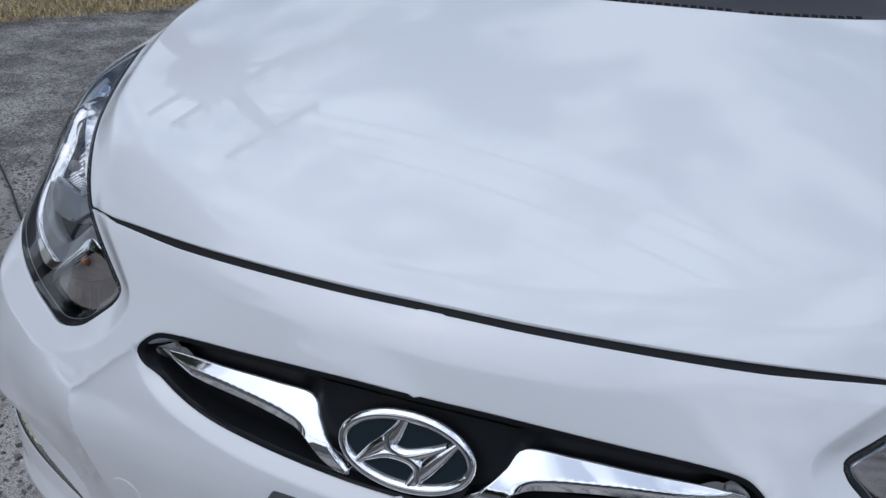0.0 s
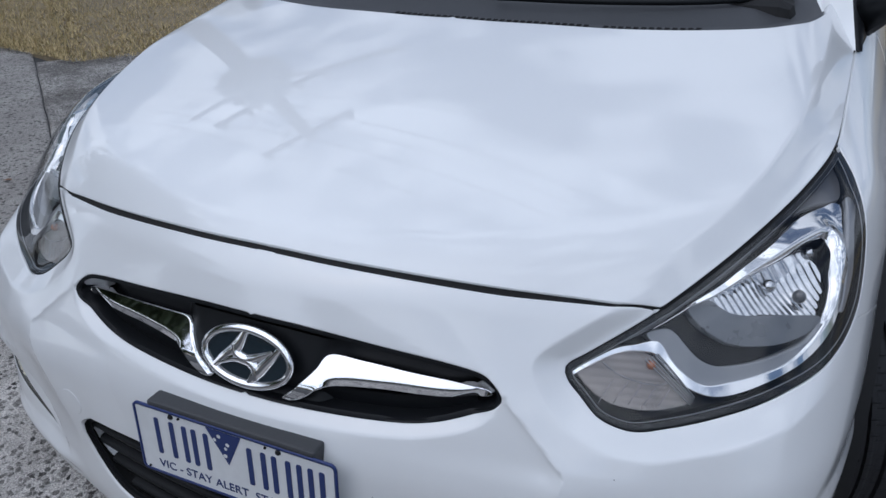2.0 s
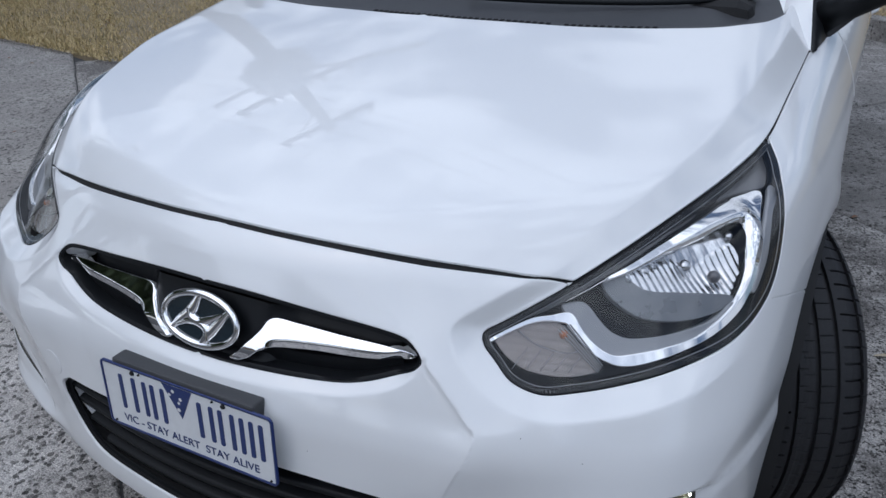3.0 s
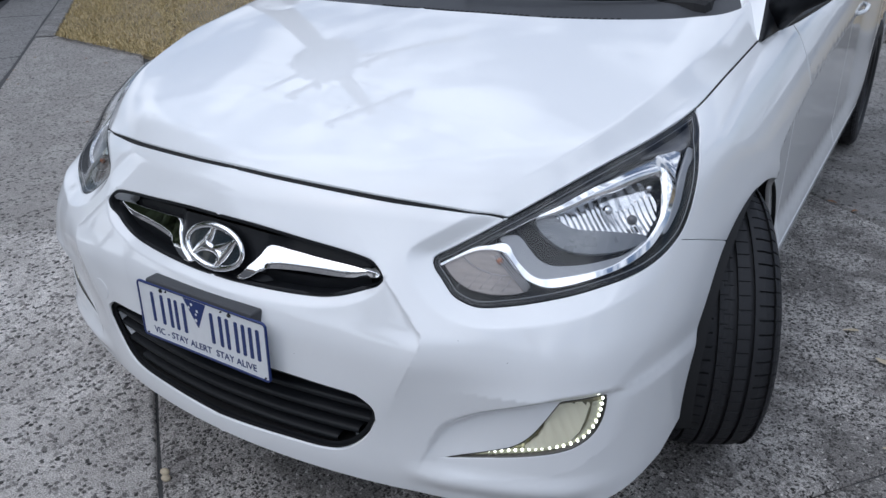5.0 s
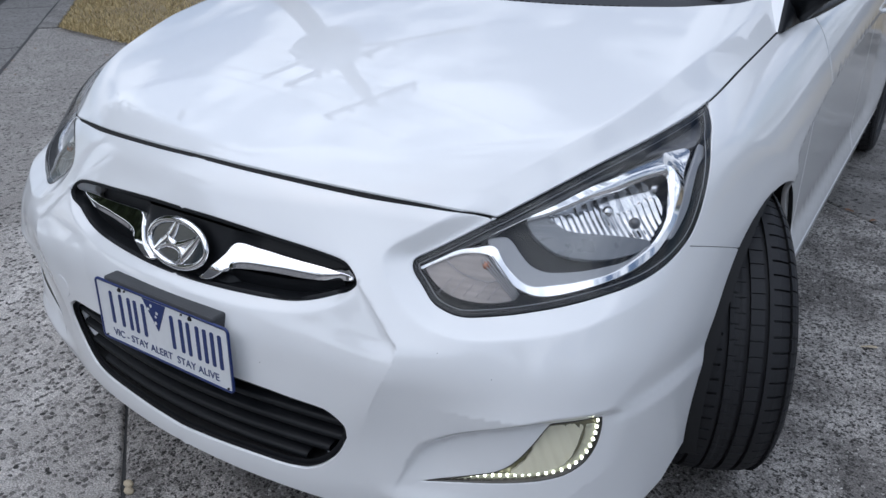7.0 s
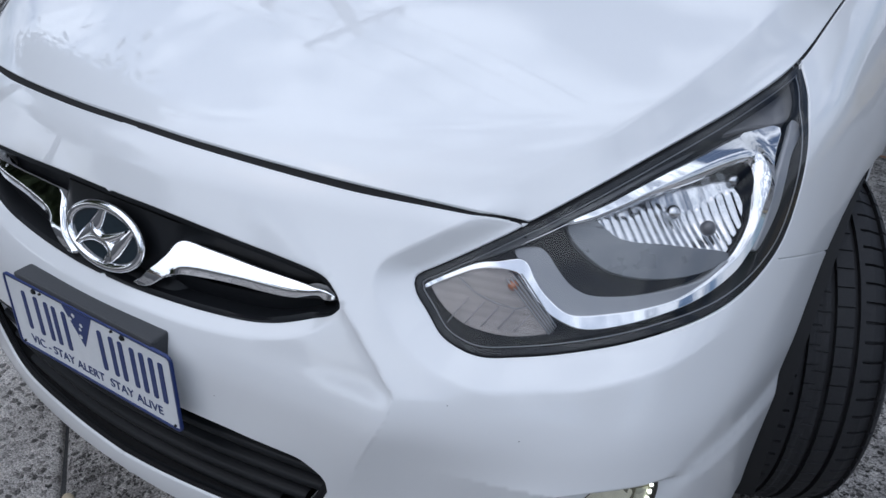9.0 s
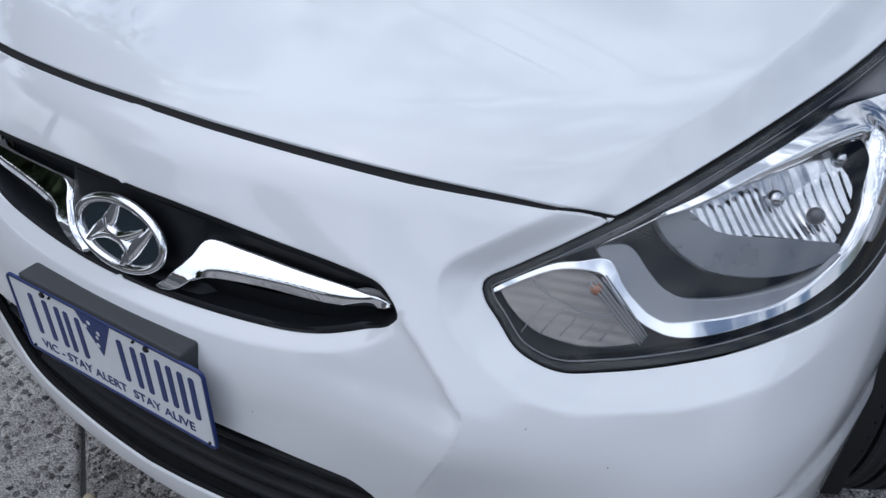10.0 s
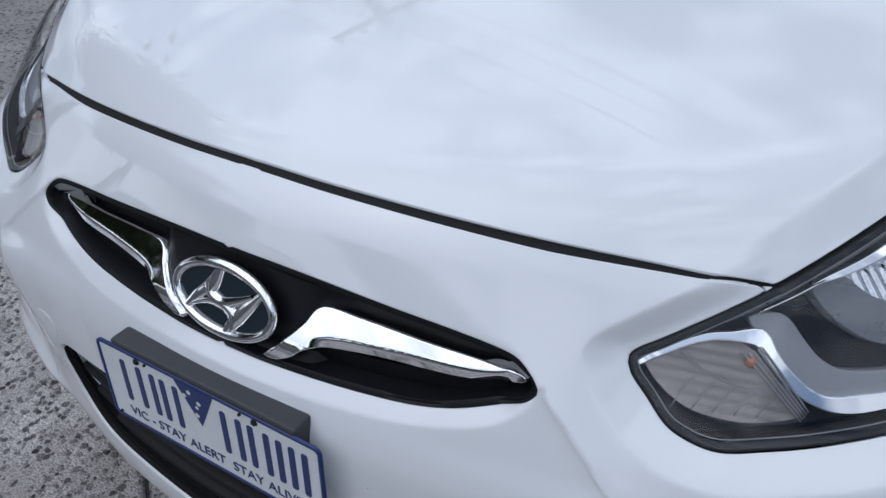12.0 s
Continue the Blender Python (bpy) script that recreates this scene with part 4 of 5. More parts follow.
# ---- registration plate on its bracket ----
PLATE_WHITE = material("plate_white", (0.72, 0.73, 0.74), 0.45, grain=0.06, scale=60)
NAVY = material("navy_enamel", (0.012, 0.03, 0.14), 0.4)
plate = tagged(part("number_plate", box((0.350, 0.0016, 0.124), bevel=0), PLATE_WHITE), "white pressed registration plate with navy edge and lettering", "number plate")
plate_m = Matrix.Translation((0.0, -0.1005, 0.4325)) @ Matrix.Rotation(radians(-2.0), 4, "X")
plate.matrix_world = plate_m


def plate_part(name, me, mat, label=""):
    ob = new(name, me)
    me.materials.append(mat)
    ob.parent = plate
    return tagged(ob, label)


def rounded(w, h, r, y0, y1, hole=None):
    """An upright slab with round corners, or a frame of that outline."""
    def ring(w, h, r, n=6):
        out = []
        for cx, cz, a0 in ((w / 2 - r, h / 2 - r, 0), (-w / 2 + r, h / 2 - r, 90), (-w / 2 + r, -h / 2 + r, 180), (w / 2 - r, -h / 2 + r, 270)):
            out += [(cx + r * math.cos(radians(a0 + 90 * k / n)), cz + r * math.sin(radians(a0 + 90 * k / n))) for k in range(n + 1)]
        return out
    o = ring(w, h, r)
    if hole:
        i = ring(w - 2 * hole, h - 2 * hole, max(r - hole, 0.001))
        rows = [[(x, y1, z) for x, z in o], [(x, y0, z) for x, z in o], [(x, y0, z) for x, z in i], [(x, y1, z) for x, z in i]]
        return loft(rows, closed=True)
    v = [(x, y0, z) for x, z in o] + [(x, y1, z) for x, z in o]
    n = len(o)
    return raw(v, [tuple(range(n))[::-1], tuple(range(n, 2 * n))] + [(k, (k + 1) % n, n + (k + 1) % n, n + k) for k in range(n)], False)


plate.data = rounded(0.350, 0.124, 0.009, -0.0008, 0.0008)
plate.data.materials.append(PLATE_WHITE)
plate_part("edge", rounded(0.352, 0.126, 0.010, -0.0022, 0.0012, 0.0042), NAVY)
for u, wide in ((0.115, 0.008), (0.195, 0.0085), (0.262, 0.0085), (0.312, 0.0085), (0.375, 0.0085), (0.593, 0.0085), (0.660, 0.0085), (0.712, 0.0085), (0.778, 0.0085), (0.830, 0.0085), (0.882, 0.0085), (0.934, 0.0085)):
    me = rounded(wide, 0.066, 0.003, -0.0018, -0.0002)
    me.transform(Matrix.Translation((0.350 * (u - 0.5), 0, 0.0105)))
    plate_part("character_bar", me, NAVY)
tri = raw([(-0.031, -0.0016, 0.057), (0.031, -0.0016, 0.057), (0.004, -0.0016, 0.0), (-0.031, -0.0002, 0.057), (0.031, -0.0002, 0.057), (0.004, -0.0002, 0.0)],
          [(0, 2, 1), (0, 1, 4, 3), (1, 2, 5, 4), (2, 0, 3, 5)], False)
tri.transform(Matrix.Translation((-0.010, 0, 0)))
plate_part("triangle", tri, NAVY)
for x, z, r in ((-0.014, 0.048, 0.0034), (-0.022, 0.040, 0.003), (0.000, 0.037, 0.0034), (-0.004, 0.029, 0.0028), (-0.006, 0.016, 0.0036)):
    bm = bmesh.new()
    bmesh.ops.create_circle(bm, cap_ends=True, segments=12, radius=r, matrix=pose(x - 0.004, -0.0022, z, 90, 0, 0))
    me = bpy.data.meshes.new("star")
    bm.to_mesh(me)
    bm.free()
    plate_part("star", me, PLATE_WHITE)
plate_part("slogan", written("VIC - STAY ALERT  STAY ALIVE", 0.0205, Matrix.Translation((0, -0.0013, -0.0425)) @ pose(0, 0, 0, 90, 0, 0) @ Matrix.Diagonal((1.02, 1, 1, 1))), NAVY, "navy slogan lettering")
for x, z, r in ((-0.105, 0.0535, 0.0048), (0.083, 0.0535, 0.0048), (-0.163, -0.0555, 0.0022), (0.163, -0.0555, 0.0022), (-0.090, 0.055, 0.0022), (0.062, 0.055, 0.0022)):
    bm = bmesh.new()
    bmesh.ops.create_cone(bm, cap_ends=True, segments=14, radius1=r, radius2=r * 0.7, depth=0.003, matrix=pose(x, -0.002, z, 90, 0, 0))
    me = bpy.data.meshes.new("screw")
    bm.to_mesh(me)
    bm.free()
    plate_part("screw", me, MATT)
GREY = material("dark_grey_plastic", (0.045, 0.047, 0.052), 0.55, grain=0.15, scale=300)
part("plate_bracket", box((0.290, 0.030, 0.102), (-0.004, -0.084, 0.4520), 0.004), GREY, car, "dark grey plate bracket")
part("plate_bracket", box((0.060, 0.018, 0.100), (0.0, -0.088, 0.42), 0.003), GREY, car)

# ---- headlights ----
LAMP_GREY = material("lamp_grey", (0.12, 0.12, 0.127), 0.34, grain=0.1, scale=80, coat=0.5)
SATIN = material("satin_trim", (0.31, 0.318, 0.335), 0.38, 0.5, grain=0.05, bump=0.05, scale=1500)
MIRRORED = material("lamp_reflector", (0.68, 0.69, 0.71), 0.17, 1.0, grain=0.12, scale=120)
SHROUD = material("lamp_shroud", (0.20, 0.21, 0.225), 0.3, 0.4, grain=0.12, bump=0.15, scale=900)
SMOKE = material("indicator_lens", (0.36, 0.335, 0.32), 0.22, 0.35, grain=0.35, bump=0.3, scale=500)
HAZE = clear("hazy_cover", (0.92, 0.90, 0.89), 0.12)
AMBER = material("amber_bulb", (0.40, 0.16, 0.08), 0.25, coat=0.5)
lamp_flat = flat_of(lamp_low, side_edge[:n_top + 1][::-1], lamp_tip[::-1])
TRIM = ((0.532, 0.455), (0.577, 0.470), (0.611, 0.484), (0.647, 0.498), (0.685, 0.513), (0.711, 0.526), (0.739, 0.537), (0.768, 0.544), (0.799, 0.549), (0.817, 0.552), (0.824, 0.548), (0.821, 0.542), (0.808, 0.526), (0.798, 0.509), (0.790, 0.488), (0.782, 0.464), (0.773, 0.442), (0.759, 0.419), (0.741, 0.399), (0.722, 0.382), (0.694, 0.366), (0.665, 0.354), (0.638, 0.346), (0.606, 0.339), (0.575, 0.334), (0.546, 0.332), (0.526, 0.335), (0.512, 0.342),
        (0.499, 0.352), (0.489, 0.365), (0.480, 0.381), (0.473, 0.396), (0.467, 0.404), (0.450, 0.409), (0.433, 0.411), (0.416, 0.409), (0.392, 0.402), (0.366, 0.394), (0.366, 0.397), (0.396, 0.408), (0.419, 0.415), (0.433, 0.417), (0.450, 0.416), (0.463, 0.417), (0.474, 0.416), (0.480, 0.409), (0.484, 0.395), (0.490, 0.381), (0.500, 0.366), (0.510, 0.355),
        (0.522, 0.348), (0.536, 0.346), (0.559, 0.346), (0.588, 0.347), (0.630, 0.352), (0.658, 0.360), (0.687, 0.373), (0.714, 0.388), (0.731, 0.400), (0.750, 0.419), (0.763, 0.439), (0.771, 0.461), (0.778, 0.484), (0.780, 0.503), (0.777, 0.513), (0.767, 0.518), (0.742, 0.515), (0.709, 0.507), (0.669, 0.495), (0.637, 0.485), (0.603, 0.473), (0.56, 0.4595))
INDICATOR = ((0.373, 0.395), (0.408, 0.407), (0.433, 0.411), (0.449, 0.409), (0.462, 0.403), (0.472, 0.390), (0.481, 0.373), (0.494, 0.355), (0.500, 0.344), (0.500, 0.332), (0.473, 0.329), (0.445, 0.332), (0.420, 0.340), (0.402, 0.350), (0.389, 0.363), (0.379, 0.379), (0.375, 0.389))
DOME = ((0.537, 0.452), (0.551, 0.454), (0.568, 0.453), (0.579, 0.441), (0.590, 0.431), (0.609, 0.424), (0.642, 0.418), (0.679, 0.411), (0.721, 0.401), (0.705, 0.389), (0.680, 0.383), (0.650, 0.380), (0.619, 0.382), (0.589, 0.389), (0.572, 0.397), (0.555, 0.412), (0.543, 0.428), (0.537, 0.442))
BOWL = ((0.571, 0.452), (0.609, 0.467), (0.645, 0.481), (0.687, 0.495), (0.734, 0.509), (0.752, 0.497), (0.761, 0.478), (0.763, 0.455), (0.759, 0.435), (0.747, 0.421), (0.724, 0.399), (0.685, 0.408), (0.647, 0.416), (0.611, 0.423), (0.594, 0.429), (0.584, 0.439))
STRIP = ((0.844, 0.557), (0.851, 0.547), (0.842, 0.534), (0.823, 0.513), (0.807, 0.482), (0.790, 0.446), (0.764, 0.412), (0.752, 0.403), (0.767, 0.426), (0.784, 0.459), (0.798, 0.489), (0.815, 0.516), (0.830, 0.538))
# outline of a grey panel added for the sky's reflection in the upper lens
UPPER_SHEEN = ((0.40, 0.418), (0.475, 0.448), (0.545, 0.472), (0.62, 0.503), (0.70, 0.538), (0.79, 0.580), (0.875, 0.618), (0.882, 0.600), (0.850, 0.562), (0.826, 0.556), (0.795, 0.556), (0.740, 0.544), (0.700, 0.526), (0.645, 0.504), (0.577, 0.475), (0.520, 0.453), (0.475, 0.434), (0.43, 0.421))
SATIN_BAND = ((0.471, 0.427), (0.486, 0.429), (0.498, 0.427), (0.506, 0.418), (0.513, 0.403), (0.524, 0.384), (0.536, 0.373), (0.549, 0.367), (0.571, 0.364), (0.604, 0.363), (0.638, 0.366), (0.671, 0.371), (0.694, 0.379), (0.716, 0.392), (0.725, 0.385), (0.701, 0.368), (0.669, 0.354), (0.636, 0.346), (0.592, 0.342), (0.551, 0.341), (0.525, 0.345), (0.509, 0.354), (0.497, 0.368), (0.489, 0.384), (0.483, 0.403), (0.476, 0.416))


def flutes(p):
    """A hollow bowl whose lower half is fluted."""
    a, b = p @ ACROSS, p @ ALONG
    foot = 0.452 + 0.10 * (a - 0.56) + 0.006 * np.sin(a * 70)
    hollow = 0.030 * np.exp(-((a - 0.70) ** 2 / 0.006 + (b - 0.452) ** 2 / 0.003))
    wave = np.abs(np.sin((a + 0.2 * b) * math.pi / 0.0105)) * (1 - sstep(0.0, 0.008, b - foot))
    facet = np.abs(np.sin((a + 0.2 * b) * math.pi / 0.021)) * sstep(0.0, 0.008, b - foot)
    return 0.0032 * wave + 0.0016 * facet - hollow


CROWN = spline((0.577, 0.647, 0.711, 0.768, 0.817), (0.470, 0.498, 0.526, 0.544, 0.552))
BLACK_GLOSS = material("black_gloss", (0.010, 0.011, 0.014), 0.5, spec=0.25)


def brow(p):
    """The upper limb of the chrome trim leans back."""
    a, b = p @ ACROSS, p @ ALONG
    return 0.35 * np.clip(CROWN(a) - b, 0, 0.06) * sstep(0.58, 0.70, a) * (1 - sstep(0.76, 0.80, a)) * sstep(0.44, 0.50, b)


ribs = lambda p: 0.0004 * np.sin((p @ ACROSS * 0.3 + p @ ALONG) * 2 * math.pi / 0.011)
lamp_wall = inset(lamp_flat, 0.0070)
for turned in (False, True):
    lamp = part("headlight", sheet(lamp_wall, [inset(smooth_line(BOWL, 0.004, True), 0.003)], deep=0.056, skirt=0, flip=turned, step=0.012), BLACK_GLOSS, car, "clear headlight with chrome trim over a dark housing")
    part("rim", sheet(inset(lamp_flat, 0.0015), [lamp_wall], deep=0.002, skirt=0.056, flip=turned, step=0.012), BLACK, lamp)
    part("lens", sheet(inset(lamp_flat, 0.003), flip=turned, step=0.012, skirt=0.004), LENS, lamp, "clear lens").visible_shadow = False
    part("satin_band", sheet(smooth_line(SATIN_BAND, 0.006, True), deep=0.026, skirt=0.030, roll=0.0015, flip=turned, step=0.008), SATIN, lamp, "satin grey band")
    # lighter grey here paints the lens sheen over the black housing
    part("upper_sheen", sheet(smooth_line(UPPER_SHEEN, 0.006, True), deep=0.024, skirt=0.01, flip=turned, step=0.008), LAMP_GREY, lamp)
    part("chrome_trim", sheet(smooth_line(TRIM, 0.005, True), deep=0.016, skirt=0.02, roll=0.0015, flip=turned, step=0.006, lift=brow), CHROME, lamp, "chrome trim")
    bowl = part("reflector", sheet(smooth_line(BOWL, 0.004, True), deep=0.046, skirt=0.0, flip=turned, step=0.0022, lift=flutes), MIRRORED, lamp, "fluted mirror reflector")
    part("shroud", sheet(smooth_line(DOME, 0.005, True), deep=0.036, skirt=0.04, flip=turned, step=0.008), SHROUD, lamp)
    part("indicator", sheet(smooth_line(INDICATOR, 0.005, True), deep=0.022, skirt=0.0, flip=turned, step=0.0035, lift=ribs), SMOKE, lamp, "smoky indicator section")
    part("indicator_cover", sheet(smooth_line(INDICATOR, 0.005, True), deep=0.013, skirt=0.018, flip=turned, step=0.008), HAZE, lamp)
    part("side_marker", sheet(smooth_line(STRIP, 0.004, True), deep=0.012, skirt=0.01, flip=turned, step=0.008), SATIN, lamp)
    side = -1 if turned else 1
    edge_line = inset(lamp_flat, 0.0098)
    part("trim_line", tube(from_plane(smooth_line(((0.472, 0.433), (0.505, 0.4445), (0.536, 0.456)), 0.01), 0.014) * (side, 1, 1), 0.0010, 6), CHROME, lamp)
    part("indicator_arc", tube(from_plane(smooth_line(((0.404, 0.403), (0.418, 0.385), (0.440, 0.370), (0.462, 0.362), (0.476, 0.363)), 0.006), 0.0135) * (side, 1, 1), 0.0007, 6), SATIN, lamp)
    part("rim_line", tube(from_plane(np.vstack([edge_line, edge_line[:1]]), 0.005) * (side, 1, 1), 0.0007, 5), SATIN, lamp)
    for k in range(5):
        fin = from_plane(smooth_line(((0.454 + 0.0042 * k, 0.397 + 0.001 * k), (0.473 + 0.003 * k, 0.365 + 0.002 * k), (0.494 + 0.002 * k, 0.330 + 0.002 * k)), 0.01), 0.012) * (side, 1, 1)
        part("indicator_fin", tube(fin, 0.0009, 6), SATIN, lamp)
    for u in range(5):
        line = from_plane(smooth_line(((0.385 + 0.018 * u, 0.352 - 0.004 * u), (0.412 + 0.016 * u, 0.378 - 0.006 * u)), 0.01), 0.0145) * (side, 1, 1)
        part("indicator_line", tube(line, 0.0005, 5), SATIN, lamp)
    for (a, b), r, mat, name in (((0.462, 0.388), 0.0065, AMBER, "indicator_bulb"), ((0.668, 0.455), 0.0095, MIRRORED, "main_bulb"), ((0.706, 0.433), 0.0095, LAMP_GREY, "bulb_holder"), ((0.755, 0.488), 0.009, MIRRORED, "bulb_holder")):
        p = from_plane([(a, b)], 0.017 if mat is AMBER else 0.052)[0]
        bm = bmesh.new()
        bmesh.ops.create_uvsphere(bm, u_segments=18, v_segments=12, radius=r, matrix=Matrix.Translation((side * p[0], p[1], p[2])))
        for f in bm.faces:
            f.smooth = True
        part(name, bm, mat, lamp)

# ---- fog lamps with lit strips ----
FOG_BACK = material("fog_reflector", (0.26, 0.245, 0.16), 0.25, 0.3, grain=0.12, scale=90)
FOG_GLASS = material("fog_panel", (0.88, 0.84, 0.64), 0.3, 0.0, grain=0.06, scale=200)
FOG_RIM = material("fog_rim", (0.035, 0.032, 0.024), 0.3, coat=0.4)
STRIP_BACK = material("diode_strip", (0.62, 0.61, 0.47), 0.25, 0.2, grain=0.15, scale=300)
LIT = bpy.data.materials.new("lit_diode")
LIT.use_nodes = True
LIT.node_tree.nodes["Principled BSDF"].inputs["Emission Color"].default_value = (1.0, 1.0, 0.80, 1)
LIT.node_tree.nodes["Principled BSDF"].inputs["Emission Strength"].default_value = 4.5
fog_in = inset(fog_flat, 0.0026)
FOG_PANEL = ((0.634, 0.318), (0.654, 0.345), (0.668, 0.384), (0.680, 0.400), (0.719, 0.404), (0.717, 0.376), (0.708, 0.348), (0.692, 0.332), (0.665, 0.322))
DIODES = ((0.531, 0.2795), (0.556, 0.2850), (0.604, 0.2955), (0.650, 0.3060), (0.685, 0.3145), (0.709, 0.3285), (0.7225, 0.350), (0.7295, 0.379), (0.7305, 0.405))
panel_ribs = lambda p: 0.16 * (0.405 - p[:, 2]) - 0.007 + 0.002 * np.abs(np.sin((p[:, 0] + 0.35 * p[:, 2]) * math.pi / 0.016))
for turned in (False, True):
    fog = part("fog_lamp", sheet(fog_flat, [fog_in], flip=turned, deep=0.0015, skirt=0.022, step=0.008), FOG_RIM, car, "wedge-shaped fog lamp with a lit diode strip")
    part("back", sheet(fog_in, flip=turned, deep=0.016, skirt=0, step=0.008), FOG_BACK, fog)
    part("reflector", sheet(to_plane(on_front(smooth_line(FOG_PANEL, 0.005, True))), flip=turned, deep=0.011, skirt=0.006, step=0.003, lift=panel_ribs), FOG_GLASS, fog, "ribbed clear fog reflector")
    part("lens", sheet(inset(fog_flat, 0.002), flip=turned, deep=0.003, skirt=0, step=0.008), LENS, fog).visible_shadow = False
    strip = smooth_line(DIODES, 0.0004)
    band = strip[::12]
    way = np.gradient(band, axis=0)
    way = np.stack([-way[:, 1], way[:, 0]], 1) / np.linalg.norm(way, axis=1, keepdims=True) * 0.0046
    part("diode_strip", sheet(to_plane(on_front(np.vstack([band + way, (band - way)[::-1]]))), flip=turned, deep=0.012, skirt=0.004, step=0.006), STRIP_BACK, fog)
    side = -1 if turned else 1
    at = strip[np.linspace(0, len(strip) - 1, 25).astype(int)]
    seat = on_front(at, 0.010)
    nn = normals_of(seat)
    for k, (p, n) in enumerate(zip(seat, nn)):
        bm = box((0.0040, 0.0052, 0.0030), (0, 0, 0), 0.0010)
        q = Vector((side * n[0], n[1], n[2])).to_track_quat("Z", "Y").to_matrix().to_4x4()
        bmesh.ops.transform(bm, matrix=Matrix.Translation((side * p[0], p[1], p[2])) @ q, verts=bm.verts)
        part("diode", bm, LIT, fog)

# ---- towing-eye cover and stone chips on the bumper ----
cap = [(0.378 + 0.0235 * math.cos(a), 0.396 + 0.0235 * math.sin(a)) for a in np.linspace(0, 2 * math.pi, 48, endpoint=False)]
part("towing_eye_cover", sheet(to_plane(on_front(cap, -0.0012)), deep=-0.0012, skirt=0.003, roll=0.0012, flip=True), PAINT, bumper)
for x, z in ((0.212, 0.431), (0.52, 0.52), (0.60, 0.49)):
    p = on_front([(abs(x), z)])[0] * (1 if x > 0 else -1, 1, 1)
    bm = bmesh.new()
    bmesh.ops.create_icosphere(bm, subdivisions=1, radius=0.0008, matrix=Matrix.Translation(p))
    part("stone_chip", bm, GREY, bumper)


# ---- wheels ----
RIBS = ((-0.077, -0.066), (-0.060, -0.033), (-0.027, -0.0005), (0.008, 0.032), (0.040, 0.077))
PHASES = (0.0, 0.03, 0.13, 0.16, 0.36, 0.39, 0.43, 0.46, 0.68, 0.71, 0.75, 0.78)


def tread_depth(rib, place, phase):
    """How deep the rubber is cut at a share of a rib's width and of a pitch."""
    wide = 0.02 < phase < 0.14
    if rib == 4:
        return 0.0065 if wide and place > 0.22 else 0.0
    if rib == 3:
        return 0.0028 if 0.37 < phase < 0.45 else 0.0
    if rib == 2:
        zig = 0.0025 if 0.37 < phase < 0.45 and place < 0.55 else 0.0
        return max(zig, 0.0025 if 0.69 < phase < 0.77 and place > 0.35 else 0.0, 0.0012 if abs(place - 0.5) < 0.1 else 0.0)
    return 0.0055 if wide and place < 0.80 else 0.0


def tyre_mesh(r=WHEEL_R, pitches=68):
    """Tread with four deep grooves round it and cuts across its ribs; the axis is x, the outer side +x."""
    prof = [(0.205, -0.080), (0.225, -0.096), (0.258, -0.0985), (0.280, -0.094), (0.292, -0.086), (0.2975, -0.079)]
    columns = []
    for rib, (g0, g1) in enumerate(RIBS):
        columns.append((g0 - 0.0003, rib, None))
        columns += [(g0 + (g1 - g0) * u, rib, u) for u in (0.0, 0.2, 0.24, 0.40, 0.46, 0.54, 0.60, 0.78, 0.82, 1.0)]
        columns.append((g1 + 0.0003, rib, None))
    verts, faces = [], []
    rows = [(k, ph) for k in range(pitches) for ph in PHASES]
    for k, phase in rows:
        a = 2 * math.pi * (k + phase) / pitches
        row = [(rr, s) for rr, s in prof]
        for s, rib, u in columns:
            crown = r - 0.9 * s * s - 0.3 * max(abs(s) - 0.06, 0)
            row.append((crown - (0.0085 if u is None else tread_depth(rib, u, phase)), s))
        notch = 0.005 if 0.02 < phase < 0.14 else 0.0
        row += [(rr - (notch if rr > 0.285 else 0), -s) for rr, s in reversed(prof)]
        verts += [(s, rr * math.cos(a), rr * math.sin(a)) for rr, s in row]
        m = len(row)
    for k in range(len(rows)):
        for j in range(m - 1):
            a, b = k * m + j, ((k + 1) % len(rows)) * m + j
            faces.append((a, a + 1, b + 1, b))
    return raw(verts, faces, False)


TYRE = tyre_mesh()


def wheel(at, steer, side, label):
    hub = part("wheel", lathe([(0.200, -0.085), (0.205, -0.080), (0.192, -0.070), (0.185, 0.0), (0.192, 0.070), (0.205, 0.080), (0.208, 0.086), (0.200, 0.088), (0.190, 0.078), (0.180, 0.0), (0.188, -0.075), (0.200, -0.085)], 72), ALLOY, car, label)
    pieces = [hub, part("tyre", TYRE, RUBBER, hub, "black rubber tyre with ribbed tread")]
    for k in range(10):
        a = 2 * math.pi * (k // 2) / 5 + (0.16 if k % 2 else -0.16)
        rows = []
        for r, s, wd in ((0.03, 0.050, 0.030), (0.07, 0.058, 0.024), (0.13, 0.064, 0.019), (0.188, 0.070, 0.026)):
            c = Vector((0, r * math.cos(a), r * math.sin(a)))
            t = Vector((0, -math.sin(a), math.cos(a))) * wd / 2
            rows.append([c + t + Vector((s - 0.02, 0, 0)), c + t * 0.8 + Vector((s, 0, 0)), c - t * 0.8 + Vector((s, 0, 0)), c - t + Vector((s - 0.02, 0, 0))])
        pieces.append(part("spoke", loft(rows, closed=True), ALLOY, hub))
    pieces.append(part("centre_cap", lathe([(0.001, 0.062), (0.028, 0.060), (0.034, 0.052), (0.040, 0.030)], 32), ALLOY, hub))
    pieces.append(part("brake_disc", lathe([(0.02, 0.0), (0.13, 0.0), (0.13, -0.012), (0.02, -0.012)], 48), STEEL, hub))
    hub.matrix_world = Matrix.Translation(at) @ Matrix.Rotation(radians(steer), 4, "Z") @ Matrix.Diagonal((side, 1, 1, 1))
